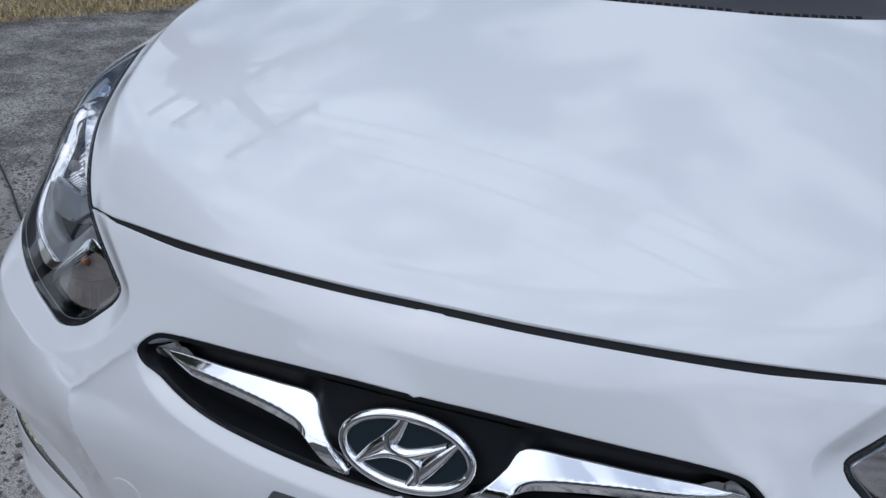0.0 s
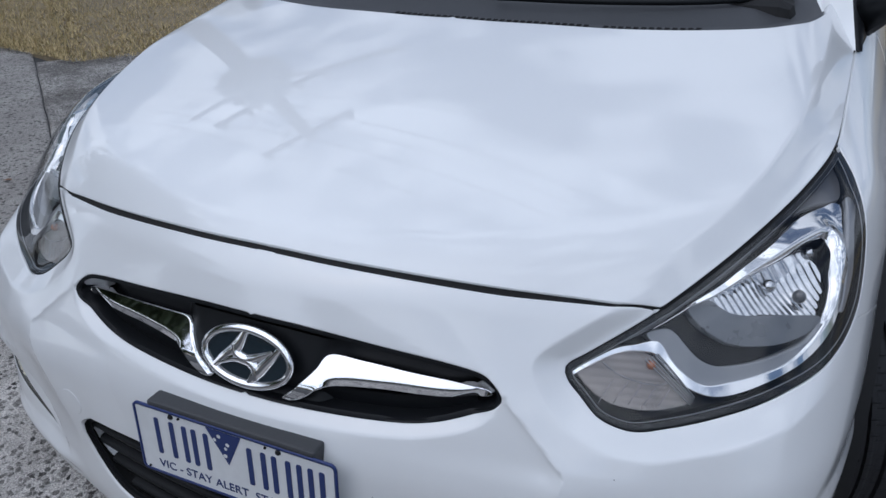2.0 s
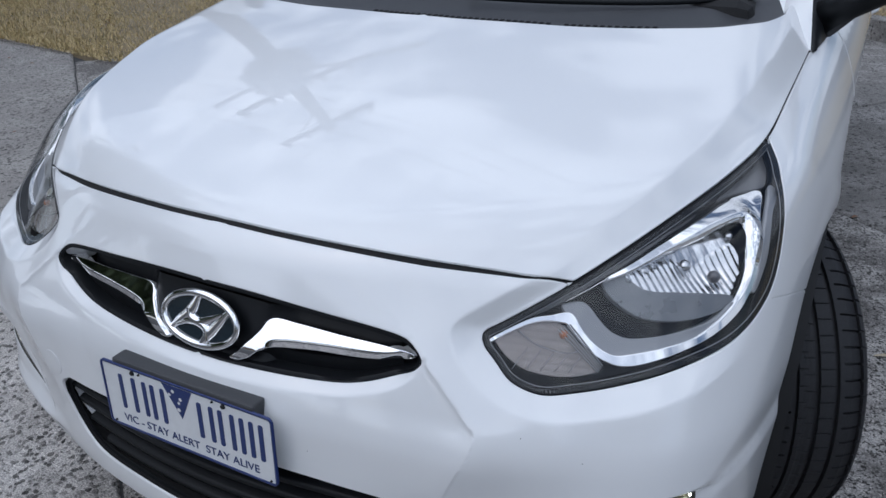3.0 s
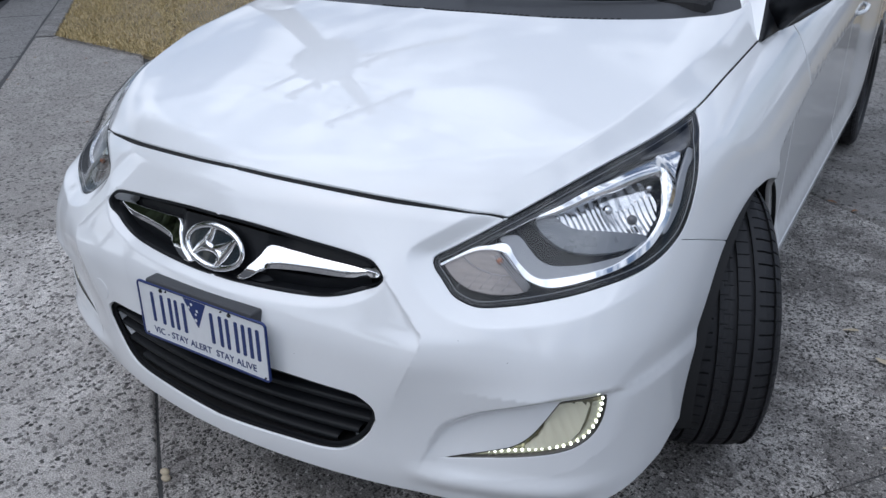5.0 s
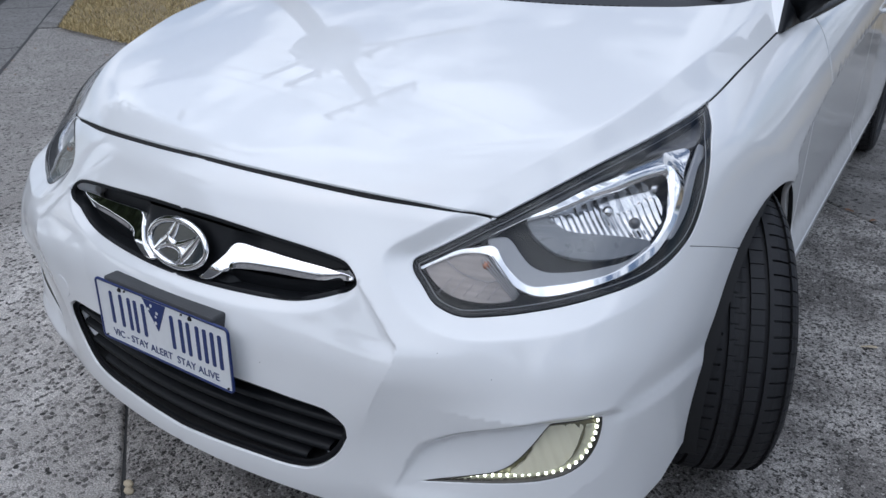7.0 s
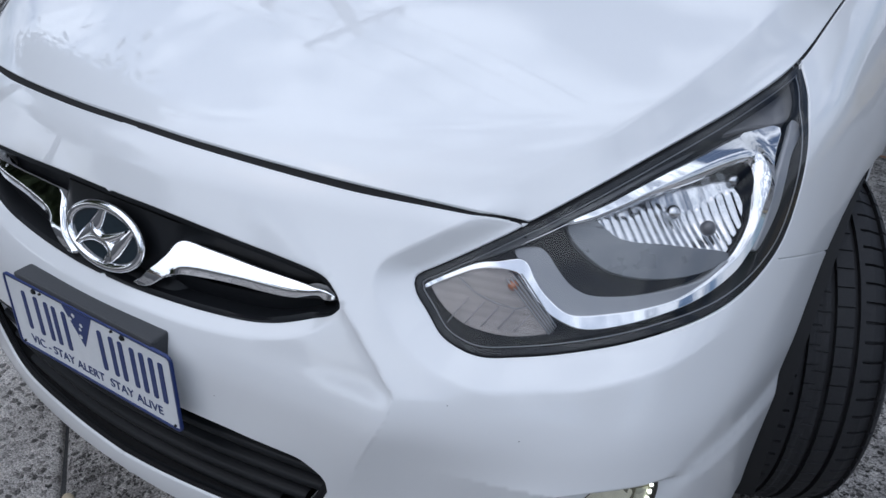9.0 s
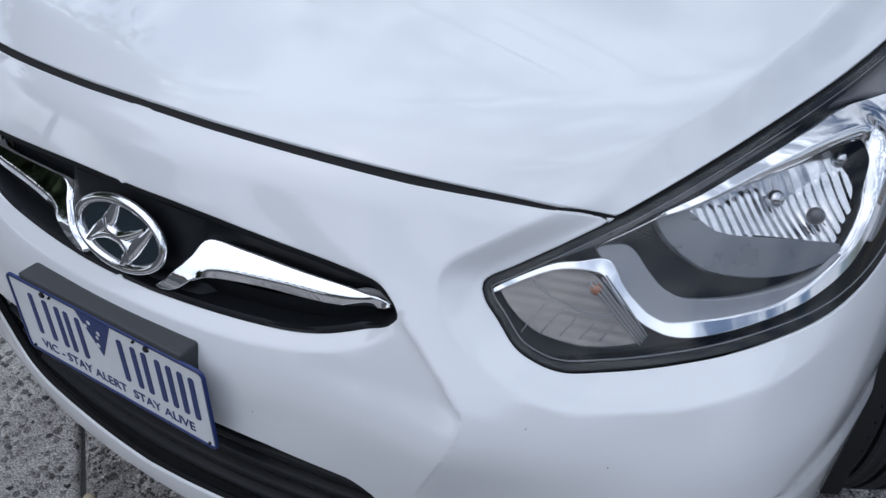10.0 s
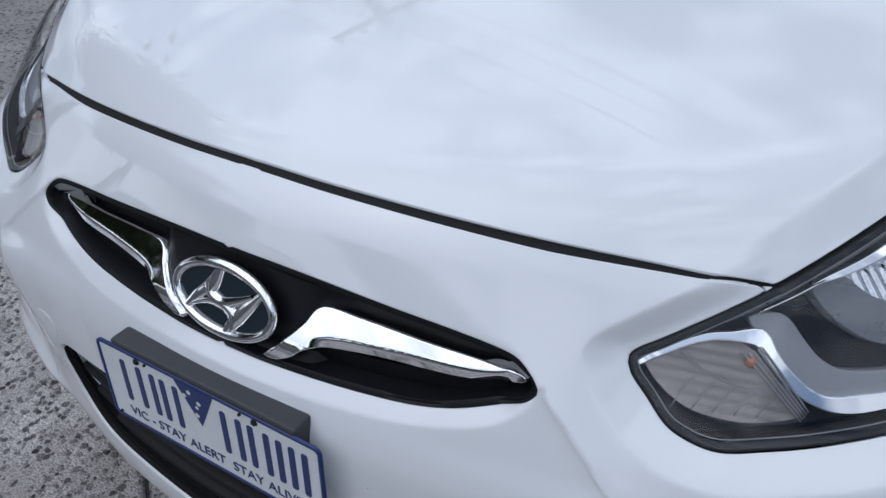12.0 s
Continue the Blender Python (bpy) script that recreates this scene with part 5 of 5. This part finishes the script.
    for p in pieces[1:]:
        p.matrix_parent_inverse = Matrix.Identity(4)


wheel((0.752, AXLE, WHEEL_R), 25, 1, "front wheel turned outwards")
wheel((-0.752, AXLE, WHEEL_R), 25, -1, "front wheel turned inwards")
wheel((0.752, AXLE + 2.57, WHEEL_R), 0, 1, "black alloy rear wheel")
wheel((-0.752, AXLE + 2.57, WHEEL_R), 0, -1, "black alloy rear wheel")

for y in (AXLE, AXLE + 2.57):
    for side in (1, -1):
        rows = []
        for a in np.linspace(-12, 192, 40):
            c, s = math.cos(radians(a)), math.sin(radians(a))
            rows.append([(side * x, y + r * c, 0.29 + r * s) for x, r in ((0.835 if y < 2 else 0.82, 0.338), (0.80, 0.352), (0.48, 0.352))])
        part("wheel_arch_liner", loft(rows), MATT, car)
part("underbody", box((0.96, 3.55, 0.20), (0, 1.95, 0.30), 0.03), MATT, car)
part("engine_bay", box((0.90, 0.62, 0.30), (0, 0.44, 0.42), 0.03), MATT, car)


# ---- doors, sills and tail ----
def side_sheet(name, runs, label="", gap=0.0018, mat=None):
    flat = inset(flat_of(*runs), gap)
    out = []
    for turned in (False, True):
        out.append(part(name, sheet(flat, flip=turned, step=0.03), mat or PAINT, car, label))
    return out


def upright(y, z0, z1, n=30):
    return on_side([(y, z) for z in np.linspace(z0, z1, n)])


def level(f, y0, y1, n=40):
    return on_side([(y, f(y)) for y in np.linspace(y0, y1, n)])


belt = lambda y: 0.872 + 0.035 * (y - 1.17)
low = lambda y: 0.290
REAR = AXLE + 2.57
rear_arch = arch(0, 180, 60, 0.338, REAR)
a_door = [p for p in arch(180, 90, 60, 0.338, REAR) if p[0] < 2.99]
side_sheet("front_door", [level(low, 1.175, 2.19), upright(2.19, 0.290, belt(2.19)), level(belt, 2.19, 1.175), upright(1.175, belt(1.175), 0.290)], "white front door")
side_sheet("rear_door", [level(low, 2.195, 2.90), on_side(a_door), upright(2.99, a_door[-1][1], belt(2.99)), level(belt, 2.99, 2.195), upright(2.195, belt(2.195), 0.290)], "white rear door")
a_quarter = [p for p in arch(180, 0, 90, 0.338, REAR) if p[0] > 2.995]
side_sheet("rear_quarter", [on_side(a_quarter), level(lambda y: 0.29 - 0.05, 3.60, 3.72, 8), on_side([(3.74 + 0.0 * z, z) for z in np.linspace(0.24, belt(3.74), 40)]), level(belt, 3.74, 2.995), upright(2.995, belt(2.995), a_quarter[0][1])], "white rear quarter")
side_sheet("sill", [level(lambda y: 0.185, 1.03, 2.91), upright(2.91, 0.185, 0.285), level(lambda y: 0.286, 2.91, 1.18), upright(1.17, 0.286, 0.2)[:1], upright(1.03, 0.2, 0.185)], "white side sill")
# black strips behind the door and sill gaps stand for their shade
for turned in (False, True):
    for y in (1.1725, 2.1925, 2.9925):
        part("door_gap_shade", ribbon(upright(y, 0.27, belt(y) - 0.002), 0.012, 0.008, turned), MATT, car)
    part("sill_gap_shade", ribbon(level(lambda y: 0.288, 1.18, 2.90), 0.012, 0.008, turned), MATT, car)
rows = []
for z in np.linspace(0.22, 1.0, 26):
    xs = np.linspace(-0.80, 0.80, 41)
    rows.append([(x, 3.955 - 0.16 * x * x - 0.25 * max(z - 0.65, 0) ** 2 - 0.17 * abs(x / 0.8) ** 8, z) for x in xs])
part("tailgate", loft(rows), PAINT, car)
for side in (1, -1):
    part("tail_lamp", box((0.16, 0.06, 0.20), (side * 0.70, 3.83, 0.84), 0.03, segments=3), material("red_lens", (0.35, 0.01, 0.01), 0.15, coat=0.5), car)

# ---- windscreen, pillars, roof and glass ----
SPINE = ((0.815, 0.925), (1.02, 1.030), (1.30, 1.175), (1.58, 1.305), (1.80, 1.385), (2.20, 1.440), (2.70, 1.440), (3.20, 1.385), (3.55, 1.275), (3.80, 1.08), (3.90, 0.97))
HALF = spline((0.8, 1.3, 1.8, 2.7, 3.3, 3.9), (0.66, 0.60, 0.55, 0.545, 0.53, 0.55))


def cap_row(y, z, n=25):
    half = float(HALF(y))
    back = 0.20 * max(0.0, 1 - (y - 0.815) / 0.9)
    out = []
    for t in np.linspace(-1, 1, n):
        out.append((half * t, y + back * t * t + 0.04 * abs(t) ** 3, z - 0.045 * t * t - 0.012 * t ** 6))
    return out


spine = smooth_line(SPINE, 0.05)
rows = [cap_row(y, z) for y, z in spine]
k_scr = int(np.argmin(np.abs(spine[:, 0] - 1.74)))
k_tail = int(np.argmin(np.abs(spine[:, 0] - 3.40)))
part("windscreen", loft([r[1:-1] for r in rows[:k_scr + 1]]), GLASS, car, "dark windscreen")
part("roof", loft(rows[k_scr:k_tail + 1]), PAINT, car, "white roof")
part("rear_window", loft(rows[k_tail:]), GLASS, car)
edge = lambda s: [Vector(r[0 if s < 0 else -1]) for r in rows]
for side in (1, -1):
    e = edge(side)
    part("pillar", tube([p + Vector((side * 0.012, 0, -0.004)) for p in e[:k_scr + 2]], 0.034, 12), PAINT, car)
    rail = [p for p in e[k_scr:]]
    part("roof_rail", tube(rail, 0.03, 12), PAINT, car)
    glass_rows = []
    for p in e[2:k_tail + 1]:
        q = Vector((side * float(flank(p.y, belt(p.y)) - 0.012), p.y, belt(max(p.y, 1.0))))
        glass_rows.append([p + (q - p) * t + Vector((side * 0.05 * math.sin(math.pi * t) * (p - q).length, 0, 0)) for t in np.linspace(0, 1, 8)])
    part("side_window", loft(glass_rows), GLASS, car)
    part("belt_trim", tube([Vector((side * float(flank(y, belt(y)) - 0.010), y, belt(y) + 0.004)) for y in np.linspace(1.10, 3.6, 40)], 0.010, 8), BLACK, car)
part("dashboard", box((1.25, 0.55, 0.10), (0, 1.22, 0.90), 0.04), MATT, car)
part("cabin_floor", box((1.25, 2.7, 0.06), (0, 2.4, 0.80), 0.02), MATT, car)

# ---- scuttle with its vents and wipers ----
rear_line = smooth_line(EDGE_REAR[2:][::-1], 0.012)
rear_line = np.vstack([(rear_line * (-1, 1))[::-1][:-1], rear_line])
top_z = on_top(np.abs(rear_line) * (1, 1))[:, 2]
rows = []
for (x, y), z in zip(rear_line, top_z):
    rows.append([(x, y - 0.035, z - 0.030), (x, y + 0.004, z - 0.014), (x, y + 0.045, z - 0.007), (x, y + 0.075, z - 0.010), (x * 0.985, y + 0.13, z + 0.012), (x * 0.97, y + 0.17, z + 0.020)])
SCUTTLE = material("scuttle_plastic", (0.045, 0.047, 0.053), 0.55, grain=0.15, scale=300)
scuttle = part("scuttle", loft(rows), SCUTTLE, car, "black plastic scuttle panel with vents")


def scuttle_at(x, d):
    k = int(np.argmin(np.abs(rear_line[:, 0] - x)))
    y, z = float(np.interp(x, rear_line[:, 0], rear_line[:, 1])), float(top_z[k])
    return Vector((x, y + d, z + float(np.interp(d, (0.004, 0.045, 0.075), (-0.014, -0.007, -0.010)))))


# near-black plates laid on the panel: the dark inside the vents is colour
VENT = material("vent_shadow", (0.003, 0.003, 0.003), 0.95)
hole = raw([(-0.0040, -0.0044, 0), (0.0040, -0.0044, 0), (0.0040, 0.0044, 0), (-0.0040, 0.0044, 0), (-0.005, -0.0054, -0.001), (0.005, -0.0054, -0.001), (0.005, 0.0054, -0.001), (-0.005, 0.0054, -0.001)],
           [(0, 1, 2, 3), (4, 5, 1, 0), (5, 6, 2, 1), (6, 7, 3, 2), (7, 4, 0, 3)], False)
hole.materials.append(VENT)
for x0, x1 in ((-0.145, 0.262), (0.292, 0.468)):
    for x in np.arange(x0, x1, 0.0138):
        for d in (0.020, 0.035):
            ob = new("vent_slot", hole)
            ob.parent = scuttle
            ob.location = scuttle_at(x, d) + Vector((0, 0, 0.0030))
            ob.rotation_euler = (radians(9), 0, 0)
for xs, ds, rr in (((0.62, 0.45, 0.25, 0.05), (0.165, 0.150, 0.125, 0.115), 0.006), ((0.05, -0.20, -0.42), (0.150, 0.140, 0.130), 0.006), ((0.60, 0.30, 0.0), (0.20, 0.185, 0.165), 0.004), ((0.0, -0.30, -0.55), (0.20, 0.185, 0.19), 0.004)):
    arm = [scuttle_at(x, 0.07) + Vector((0, d - 0.07, 0.032 + 0.06 * (d - 0.1))) for x, d in zip(xs, ds)]
    part("wiper", tube(smooth_line(np.array([tuple(v) for v in arm]), 0.03), rr, 8), BLACK, car, "black wiper")

# ---- door mirrors ----
for side in (1, -1):
    inner = smooth_line(np.array([(0.742, 0.952, 0.866), (0.730, 1.03, 0.914), (0.718, 1.10, 0.962), (0.690, 1.25, 1.05)]), 0.03)
    outer = smooth_line(np.array([(0.746, 0.955, 0.864), (0.762, 1.08, 0.874), (0.772, 1.17, 0.884), (0.760, 1.25, 0.90)]), 0.03)
    outer = outer[np.linspace(0, len(outer) - 1, len(inner)).round().astype(int)]
    rows = []
    for p, q in zip(inner, outer):
        rows.append([(side * v[0], v[1], v[2]) for v in (p - (0.012, -0.01, 0), p, (p + q) / 2 + (0.006, -0.006, 0.002), q, q - (0.02, 0, 0.005))])
    sail = loft(rows)
    base_rows = []
    for k, p in enumerate(inner):
        u = k / (len(inner) - 1)
        c = np.array((0.655 - 0.035 * u, 1.02 + 0.33 * u, 0.868 + 0.20 * u))
        base_rows.append([(side * v[0], v[1], v[2]) for v in (c, c * 0.7 + p * 0.3 + (0, 0, 0.008), c * 0.35 + p * 0.65 + (0, 0, 0.008), p - (0.003, 0, 0))])
    part("pillar_base", loft(base_rows), PAINT, car)
    mirror = part("door_mirror", sail, BLACK, car, "door mirror with black base and white cap")
    rows = []
    for u in np.linspace(0, 1, 14):
        cx = 0.80 + 0.20 * u
        h = 0.075 * math.sin(math.pi * (0.12 + 0.80 * u)) ** 0.6
        rows.append([(side * cx, 1.06 + 0.04 * u + 0.045 * math.cos(v), 1.035 + 0.012 * u + h * math.sin(v)) for v in (2 * math.pi * j / 16 for j in range(16))])
    part("mirror_head", loft(rows, closed=True), BLACK, mirror)
    cap_rows = [[Vector(p) + Vector((0, -0.003, 0.004)) for p in r[1:11]] for r in rows[1:]]
    part("mirror_cap", loft(cap_rows), PAINT, mirror)
    part("mirror_arm", tube([(side * 0.745, 1.09, 0.905), (side * 0.79, 1.06, 0.945), (side * 0.86, 1.05, 0.985)], (0.04, 0.032, 0.03), 12), BLACK, mirror)
    part("door_handle", tube(smooth_line(np.array([(side * 0.836, 1.98, 0.79), (side * 0.858, 2.02, 0.795), (side * 0.858, 2.13, 0.80), (side * 0.836, 2.17, 0.80)]), 0.02), 0.0075, 10), PAINT, car)


# ---- street surroundings, seen far off or as reflections ----
DARK_PAINT = material("dark_paint", (0.010, 0.011, 0.013), 0.25, coat=1.0)


def turn_to(n, t, z=0.0):
    """A frame at (n, t) whose x runs along the kerb."""
    p = NN * n + TT * t
    return Matrix(((TT[0], NN[0], 0, p[0]), (TT[1], NN[1], 0, p[1]), (0, 0, 1, z), (0, 0, 0, 1)))


def parked_car(m):
    ob = thing("parked_car", "dark parked car standing by the kerb", "car")
    rows = []
    for x, half, base, top in ((0, 0.70, 0.42, 0.62), (0.10, 0.80, 0.26, 0.72), (0.45, 0.84, 0.22, 0.80), (1.05, 0.86, 0.20, 0.95), (1.7, 0.86, 0.20, 1.02), (3.2, 0.86, 0.20, 1.03), (4.0, 0.84, 0.24, 0.98), (4.3, 0.78, 0.32, 0.85)):
        rows.append([(x, -half * math.cos(a), (base + top) / 2 + (top - base) / 2 * math.copysign(abs(math.sin(a)) ** 0.5, math.sin(a))) for a in (2 * math.pi * k / 32 for k in range(32))])
    me = loft(rows, closed=True)
    me.transform(m)
    body = part("body", me, DARK_PAINT, ob)
    rows = []
    for x, half, top in ((1.0, 0.68, 0.96), (1.6, 0.62, 1.32), (2.2, 0.60, 1.44), (3.0, 0.60, 1.42), (3.7, 0.62, 1.18), (3.95, 0.66, 1.0)):
        rows.append([(x, half * c, 0.95 + (top - 0.95) * s) for c, s in ((-1.15, 0), (-1, 0.8), (-0.8, 1), (0, 1.04), (0.8, 1), (1, 0.8), (1.15, 0))])
    me = loft(rows)
    me.transform(m)
    part("cabin", me, DARK_PAINT, ob)
    for x in (0.80, 3.40):
        for y in (-0.76, 0.76):
            me = lathe([(0.10, -0.08), (0.20, -0.09), (0.28, -0.095), (0.31, -0.07), (0.315, 0.0), (0.31, 0.07), (0.28, 0.095), (0.20, 0.09), (0.10, 0.08)], 40)
            me.transform(m @ Matrix.Translation((x, y, 0.315)) @ Matrix.Rotation(radians(90), 4, "Z"))
            part("wheel", me, RUBBER, ob)
    return ob


parked_car(turn_to(-2.65, -8.75, -0.03) @ Matrix.Diagonal((-1, 1, 1, 1)))

WOOD = material("grey_pole_timber", (0.16, 0.13, 0.10), 0.9, grain=0.3, scale=40)
PORCELAIN = material("insulator", (0.25, 0.22, 0.2), 0.3)
POLE_AT, POLE_TOP = Vector((-8.4, 7.3, -0.1)), 11.6
pole = thing("utility_pole", "timber power pole with crossarms, transformer and wires", "utility pole", at=POLE_AT)
part("post", tube([POLE_AT, POLE_AT + Vector((0, 0, POLE_TOP))], (0.28, 0.17), 16), WOOD, pole)
arm_way = Vector((0.60, 0.80, 0)).normalized()
for z, half in ((11.1, 1.35), (8.75, 1.45)):
    c = POLE_AT + Vector((0, 0, z))
    m = Matrix.Translation(c + Vector((0.12, -0.12, 0))) @ Matrix.Rotation(math.atan2(arm_way.y, arm_way.x), 4, "Z")
    bm = box((2 * half, 0.13, 0.15), bevel=0.01)
    bmesh.ops.transform(bm, matrix=m, verts=bm.verts)
    part("crossarm", bm, WOOD, pole)
    for u in (-0.9, -0.45, 0.45, 0.9):
        p = c + arm_way * half * u + Vector((0.12, -0.12, 0.06))
        part("insulator", tube([p, p + Vector((0, 0, 0.08)), p + Vector((0, 0, 0.30))], (0.05, 0.10, 0.06), 10), PORCELAIN, pole)
tank = lathe([(0.01, 0.0), (0.55, 0.02), (0.60, 0.10), (0.60, 1.25), (0.55, 1.35), (0.01, 1.40)], 28, "Z")
tank.transform(Matrix.Translation(POLE_AT + Vector((0.45, -0.45, 6.9))))
part("transformer", tank, STEEL, pole)
for u in (-0.35, 0.0, 0.35):
    p = POLE_AT + Vector((0.45, -0.45, 8.25)) + arm_way * u
    part("bushing", tube([p, p + Vector((0, 0, 0.18)), p + Vector((0, 0, 0.42))], (0.07, 0.11, 0.04), 10), PORCELAIN, pole)
for u in (-1, 1):
    a = POLE_AT + arm_way * 0.85 * u + Vector((0.12, -0.12, 11.05))
    part("brace", tube([a, POLE_AT + Vector((0.1, -0.1, 10.3))], 0.03, 6), STEEL, pole)
bm = box((1.5, 0.12, 0.12), POLE_AT - arm_way * 0.9 + Vector((0.15, -0.15, 7.95)), 0.01, Matrix.Rotation(math.atan2(arm_way.y, arm_way.x), 4, "Z"))
part("bracket", bm, STEEL, pole)
for k in range(10):
    a = 2 * math.pi * k / 10
    bm = box((0.16, 0.03, 0.8), POLE_AT + Vector((0.45 + 0.68 * math.cos(a), -0.45 + 0.68 * math.sin(a), 7.5)), 0.005, None)
    part("fin", bm, STEEL, pole)
part("lamp_arm", tube(smooth_line(np.array([tuple(POLE_AT + Vector((0, 0, 7.9))), tuple(POLE_AT + Vector((1.0, 0.5, 8.35))), tuple(POLE_AT + Vector((2.3, 1.2, 8.45)))]), 0.2), 0.075, 10), STEEL, pole)
part("lamp_head", box((0.6, 0.25, 0.14), POLE_AT + Vector((2.5, 1.3, 8.42)), 0.05, Matrix.Rotation(radians(27), 4, "Z")), STEEL, pole)
for z, u in ((11.3, -0.9), (11.3, 0.45), (11.3, 0.9), (9.2, -0.9)):
    half = 1.15 if z > 10 else 1.25
    a = POLE_AT + arm_way * half * u + Vector((0.12, -0.12, z))
    for way in (Vector((38, -10.5, 0.3)), Vector((-36, 12, 0.3))):
        line = [a + way * s + Vector((0, 0, -3.2 * s * (1 - s))) for s in np.linspace(0, 1, 24)]
        part("wire", tube(line, 0.014, 5, False), BLACK, pole)

BARK = material("bark", (0.13, 0.10, 0.08), 0.95, grain=0.4, scale=30)
LEAVES = bpy.data.materials.new("gum_leaves")
LEAVES.use_nodes = True
ln, ll = LEAVES.node_tree.nodes, LEAVES.node_tree.links
lg, lr = ln.new("ShaderNodeNewGeometry"), ln.new("ShaderNodeValToRGB")
lr.color_ramp.elements[0].color, lr.color_ramp.elements[1].color = (0.03, 0.045, 0.015, 1), (0.10, 0.13, 0.05, 1)
ll.new(lg.outputs["Random Per Island"], lr.inputs["Fac"])
ll.new(lr.outputs["Color"], ln["Principled BSDF"].inputs["Base Color"])
ln["Principled BSDF"].inputs["Roughness"].default_value = 0.7


def tree(x, y, tall, spread, seed):
    r = random.Random(seed)
    ob = thing("tree", "leafy gum tree with an open uneven crown", "tree", "trees along the street", (x, y, -0.05))
    base = Vector((x, y, -0.1))
    trunk = [base, base + Vector((0.1, 0.05, tall * 0.2)), base + Vector((-0.1, 0.15, tall * 0.42)), base + Vector((0.1, 0.1, tall * 0.7))]
    part("trunk", tube(smooth_line(np.array([tuple(p) for p in trunk]), 0.4), np.interp(np.linspace(0, 1, len(smooth_line(np.array([tuple(p) for p in trunk]), 0.4))), (0, 1), (0.035 * tall, 0.01 * tall)), 12), BARK, ob)
    tips = []
    for k in range(11):
        a, h = r.uniform(0, 6.283), r.uniform(0.35, 0.7)
        s = base + Vector((0, 0.1, tall * h))
        e = s + Vector((math.cos(a), math.sin(a), 0)) * spread * r.uniform(0.5, 0.95) + Vector((0, 0, tall * r.uniform(0.10, 0.32)))
        mid = (s + e) / 2 + Vector((0, 0, -0.05 * tall))
        line = smooth_line(np.array([tuple(s), tuple(mid), tuple(e)]), 0.4)
        part("limb", tube(line, np.linspace(0.012 * tall, 0.004 * tall, len(line)), 8), BARK, ob)
        tips += [e, (e + mid) / 2]
    tips.append(base + Vector((0, 0, tall * 0.92)))
    rng = np.random.default_rng(seed)
    v = []
    for tip in tips:
        n = 850 if x < -11 and y > -7 else 420
        c = np.array(tip) + rng.normal(0, 1, (n, 3)) * (spread * 0.24, spread * 0.24, tall * 0.075)
        d1 = rng.normal(0, 1, (n, 3))
        d1 /= np.linalg.norm(d1, axis=1, keepdims=True)
        d2 = np.cross(d1, rng.normal(0, 1, (n, 3)))
        d2 /= np.linalg.norm(d2, axis=1, keepdims=True)
        s = (0.15 if n > 500 else 0.16) + 0.08 * rng.random((n, 1))
        v.append(np.stack([c - d1 * s, c + d2 * s * 0.45, c + d1 * s, c - d2 * s * 0.45], 1).reshape(-1, 3))
    v = np.vstack(v)
    me = bpy.data.meshes.new("crown")
    me.from_pydata(v.tolist(), [], np.arange(len(v)).reshape(-1, 4).tolist())
    part("crown", me, LEAVES, ob)


for x, y, tall, spread, seed in ((-11.5, -0.9, 10.0, 2.9, 1), (-13.0, -6.0, 7.6, 2.9, 2), (-14.5, -14.0, 6.0, 2.8, 3), (7.5, -20.0, 7.6, 3.4, 5), (-4.5, -21.0, 7.4, 3.6, 6), (1.5, -22.0, 7.0, 3.4, 9), (15.0, -14.0, 7.5, 3.2, 7)):
    tree(x, y, tall, spread, seed)

BRICK = material("cream_brick", (0.42, 0.35, 0.26), 0.85, grain=0.2, bump=0.3, scale=18)
TILE = material("roof_tile", (0.16, 0.085, 0.06), 0.8, grain=0.3, bump=0.3, scale=20)


def house(x, y, turn, wide, deep):
    m = pose(x, y, -0.05, 0, 0, turn)
    ob = thing("house", "single-storey cream brick house with a tiled hip roof", "house", "houses across the street", (x, y, -0.05))
    bm = box((wide, deep, 2.8), (0, 0, 1.4), 0.01)
    bmesh.ops.transform(bm, matrix=m, verts=bm.verts)
    part("wall", bm, BRICK, ob)
    w, d = wide / 2 + 0.5, deep / 2 + 0.5
    r = w - d
    me = raw([(-w, -d, 2.75), (w, -d, 2.75), (w, d, 2.75), (-w, d, 2.75), (-r, 0, 4.7), (r, 0, 4.7), (-w, -d, 2.6), (w, -d, 2.6), (w, d, 2.6), (-w, d, 2.6)],
             [(0, 1, 5, 4), (1, 2, 5), (2, 3, 4, 5), (3, 0, 4), (6, 7, 1, 0), (7, 8, 2, 1), (8, 9, 3, 2), (9, 6, 0, 3), (9, 8, 7, 6)], False)
    me.transform(m)
    part("roof", me, TILE, ob)
    for k in (-1, 0, 1):
        for s in (-1, 1):
            bm = box((1.6, 0.08, 1.3), (k * wide * 0.3, s * (deep / 2 + 0.02), 1.55), 0.02)
            bmesh.ops.transform(bm, matrix=m, verts=bm.verts)
            win = part("window", bm, PLATE_WHITE, ob)
            bm = box((1.45, 0.06, 1.15), (k * wide * 0.3, s * (deep / 2 + 0.045), 1.55), 0.01)
            bmesh.ops.transform(bm, matrix=m, verts=bm.verts)
            part("pane", bm, DARK_PAINT, win)


house(2.0, -27.0, 0, 15, 8)
house(-17.0, -27.0, 8, 13, 8)
house(21.0, -24.0, -10, 13, 8)
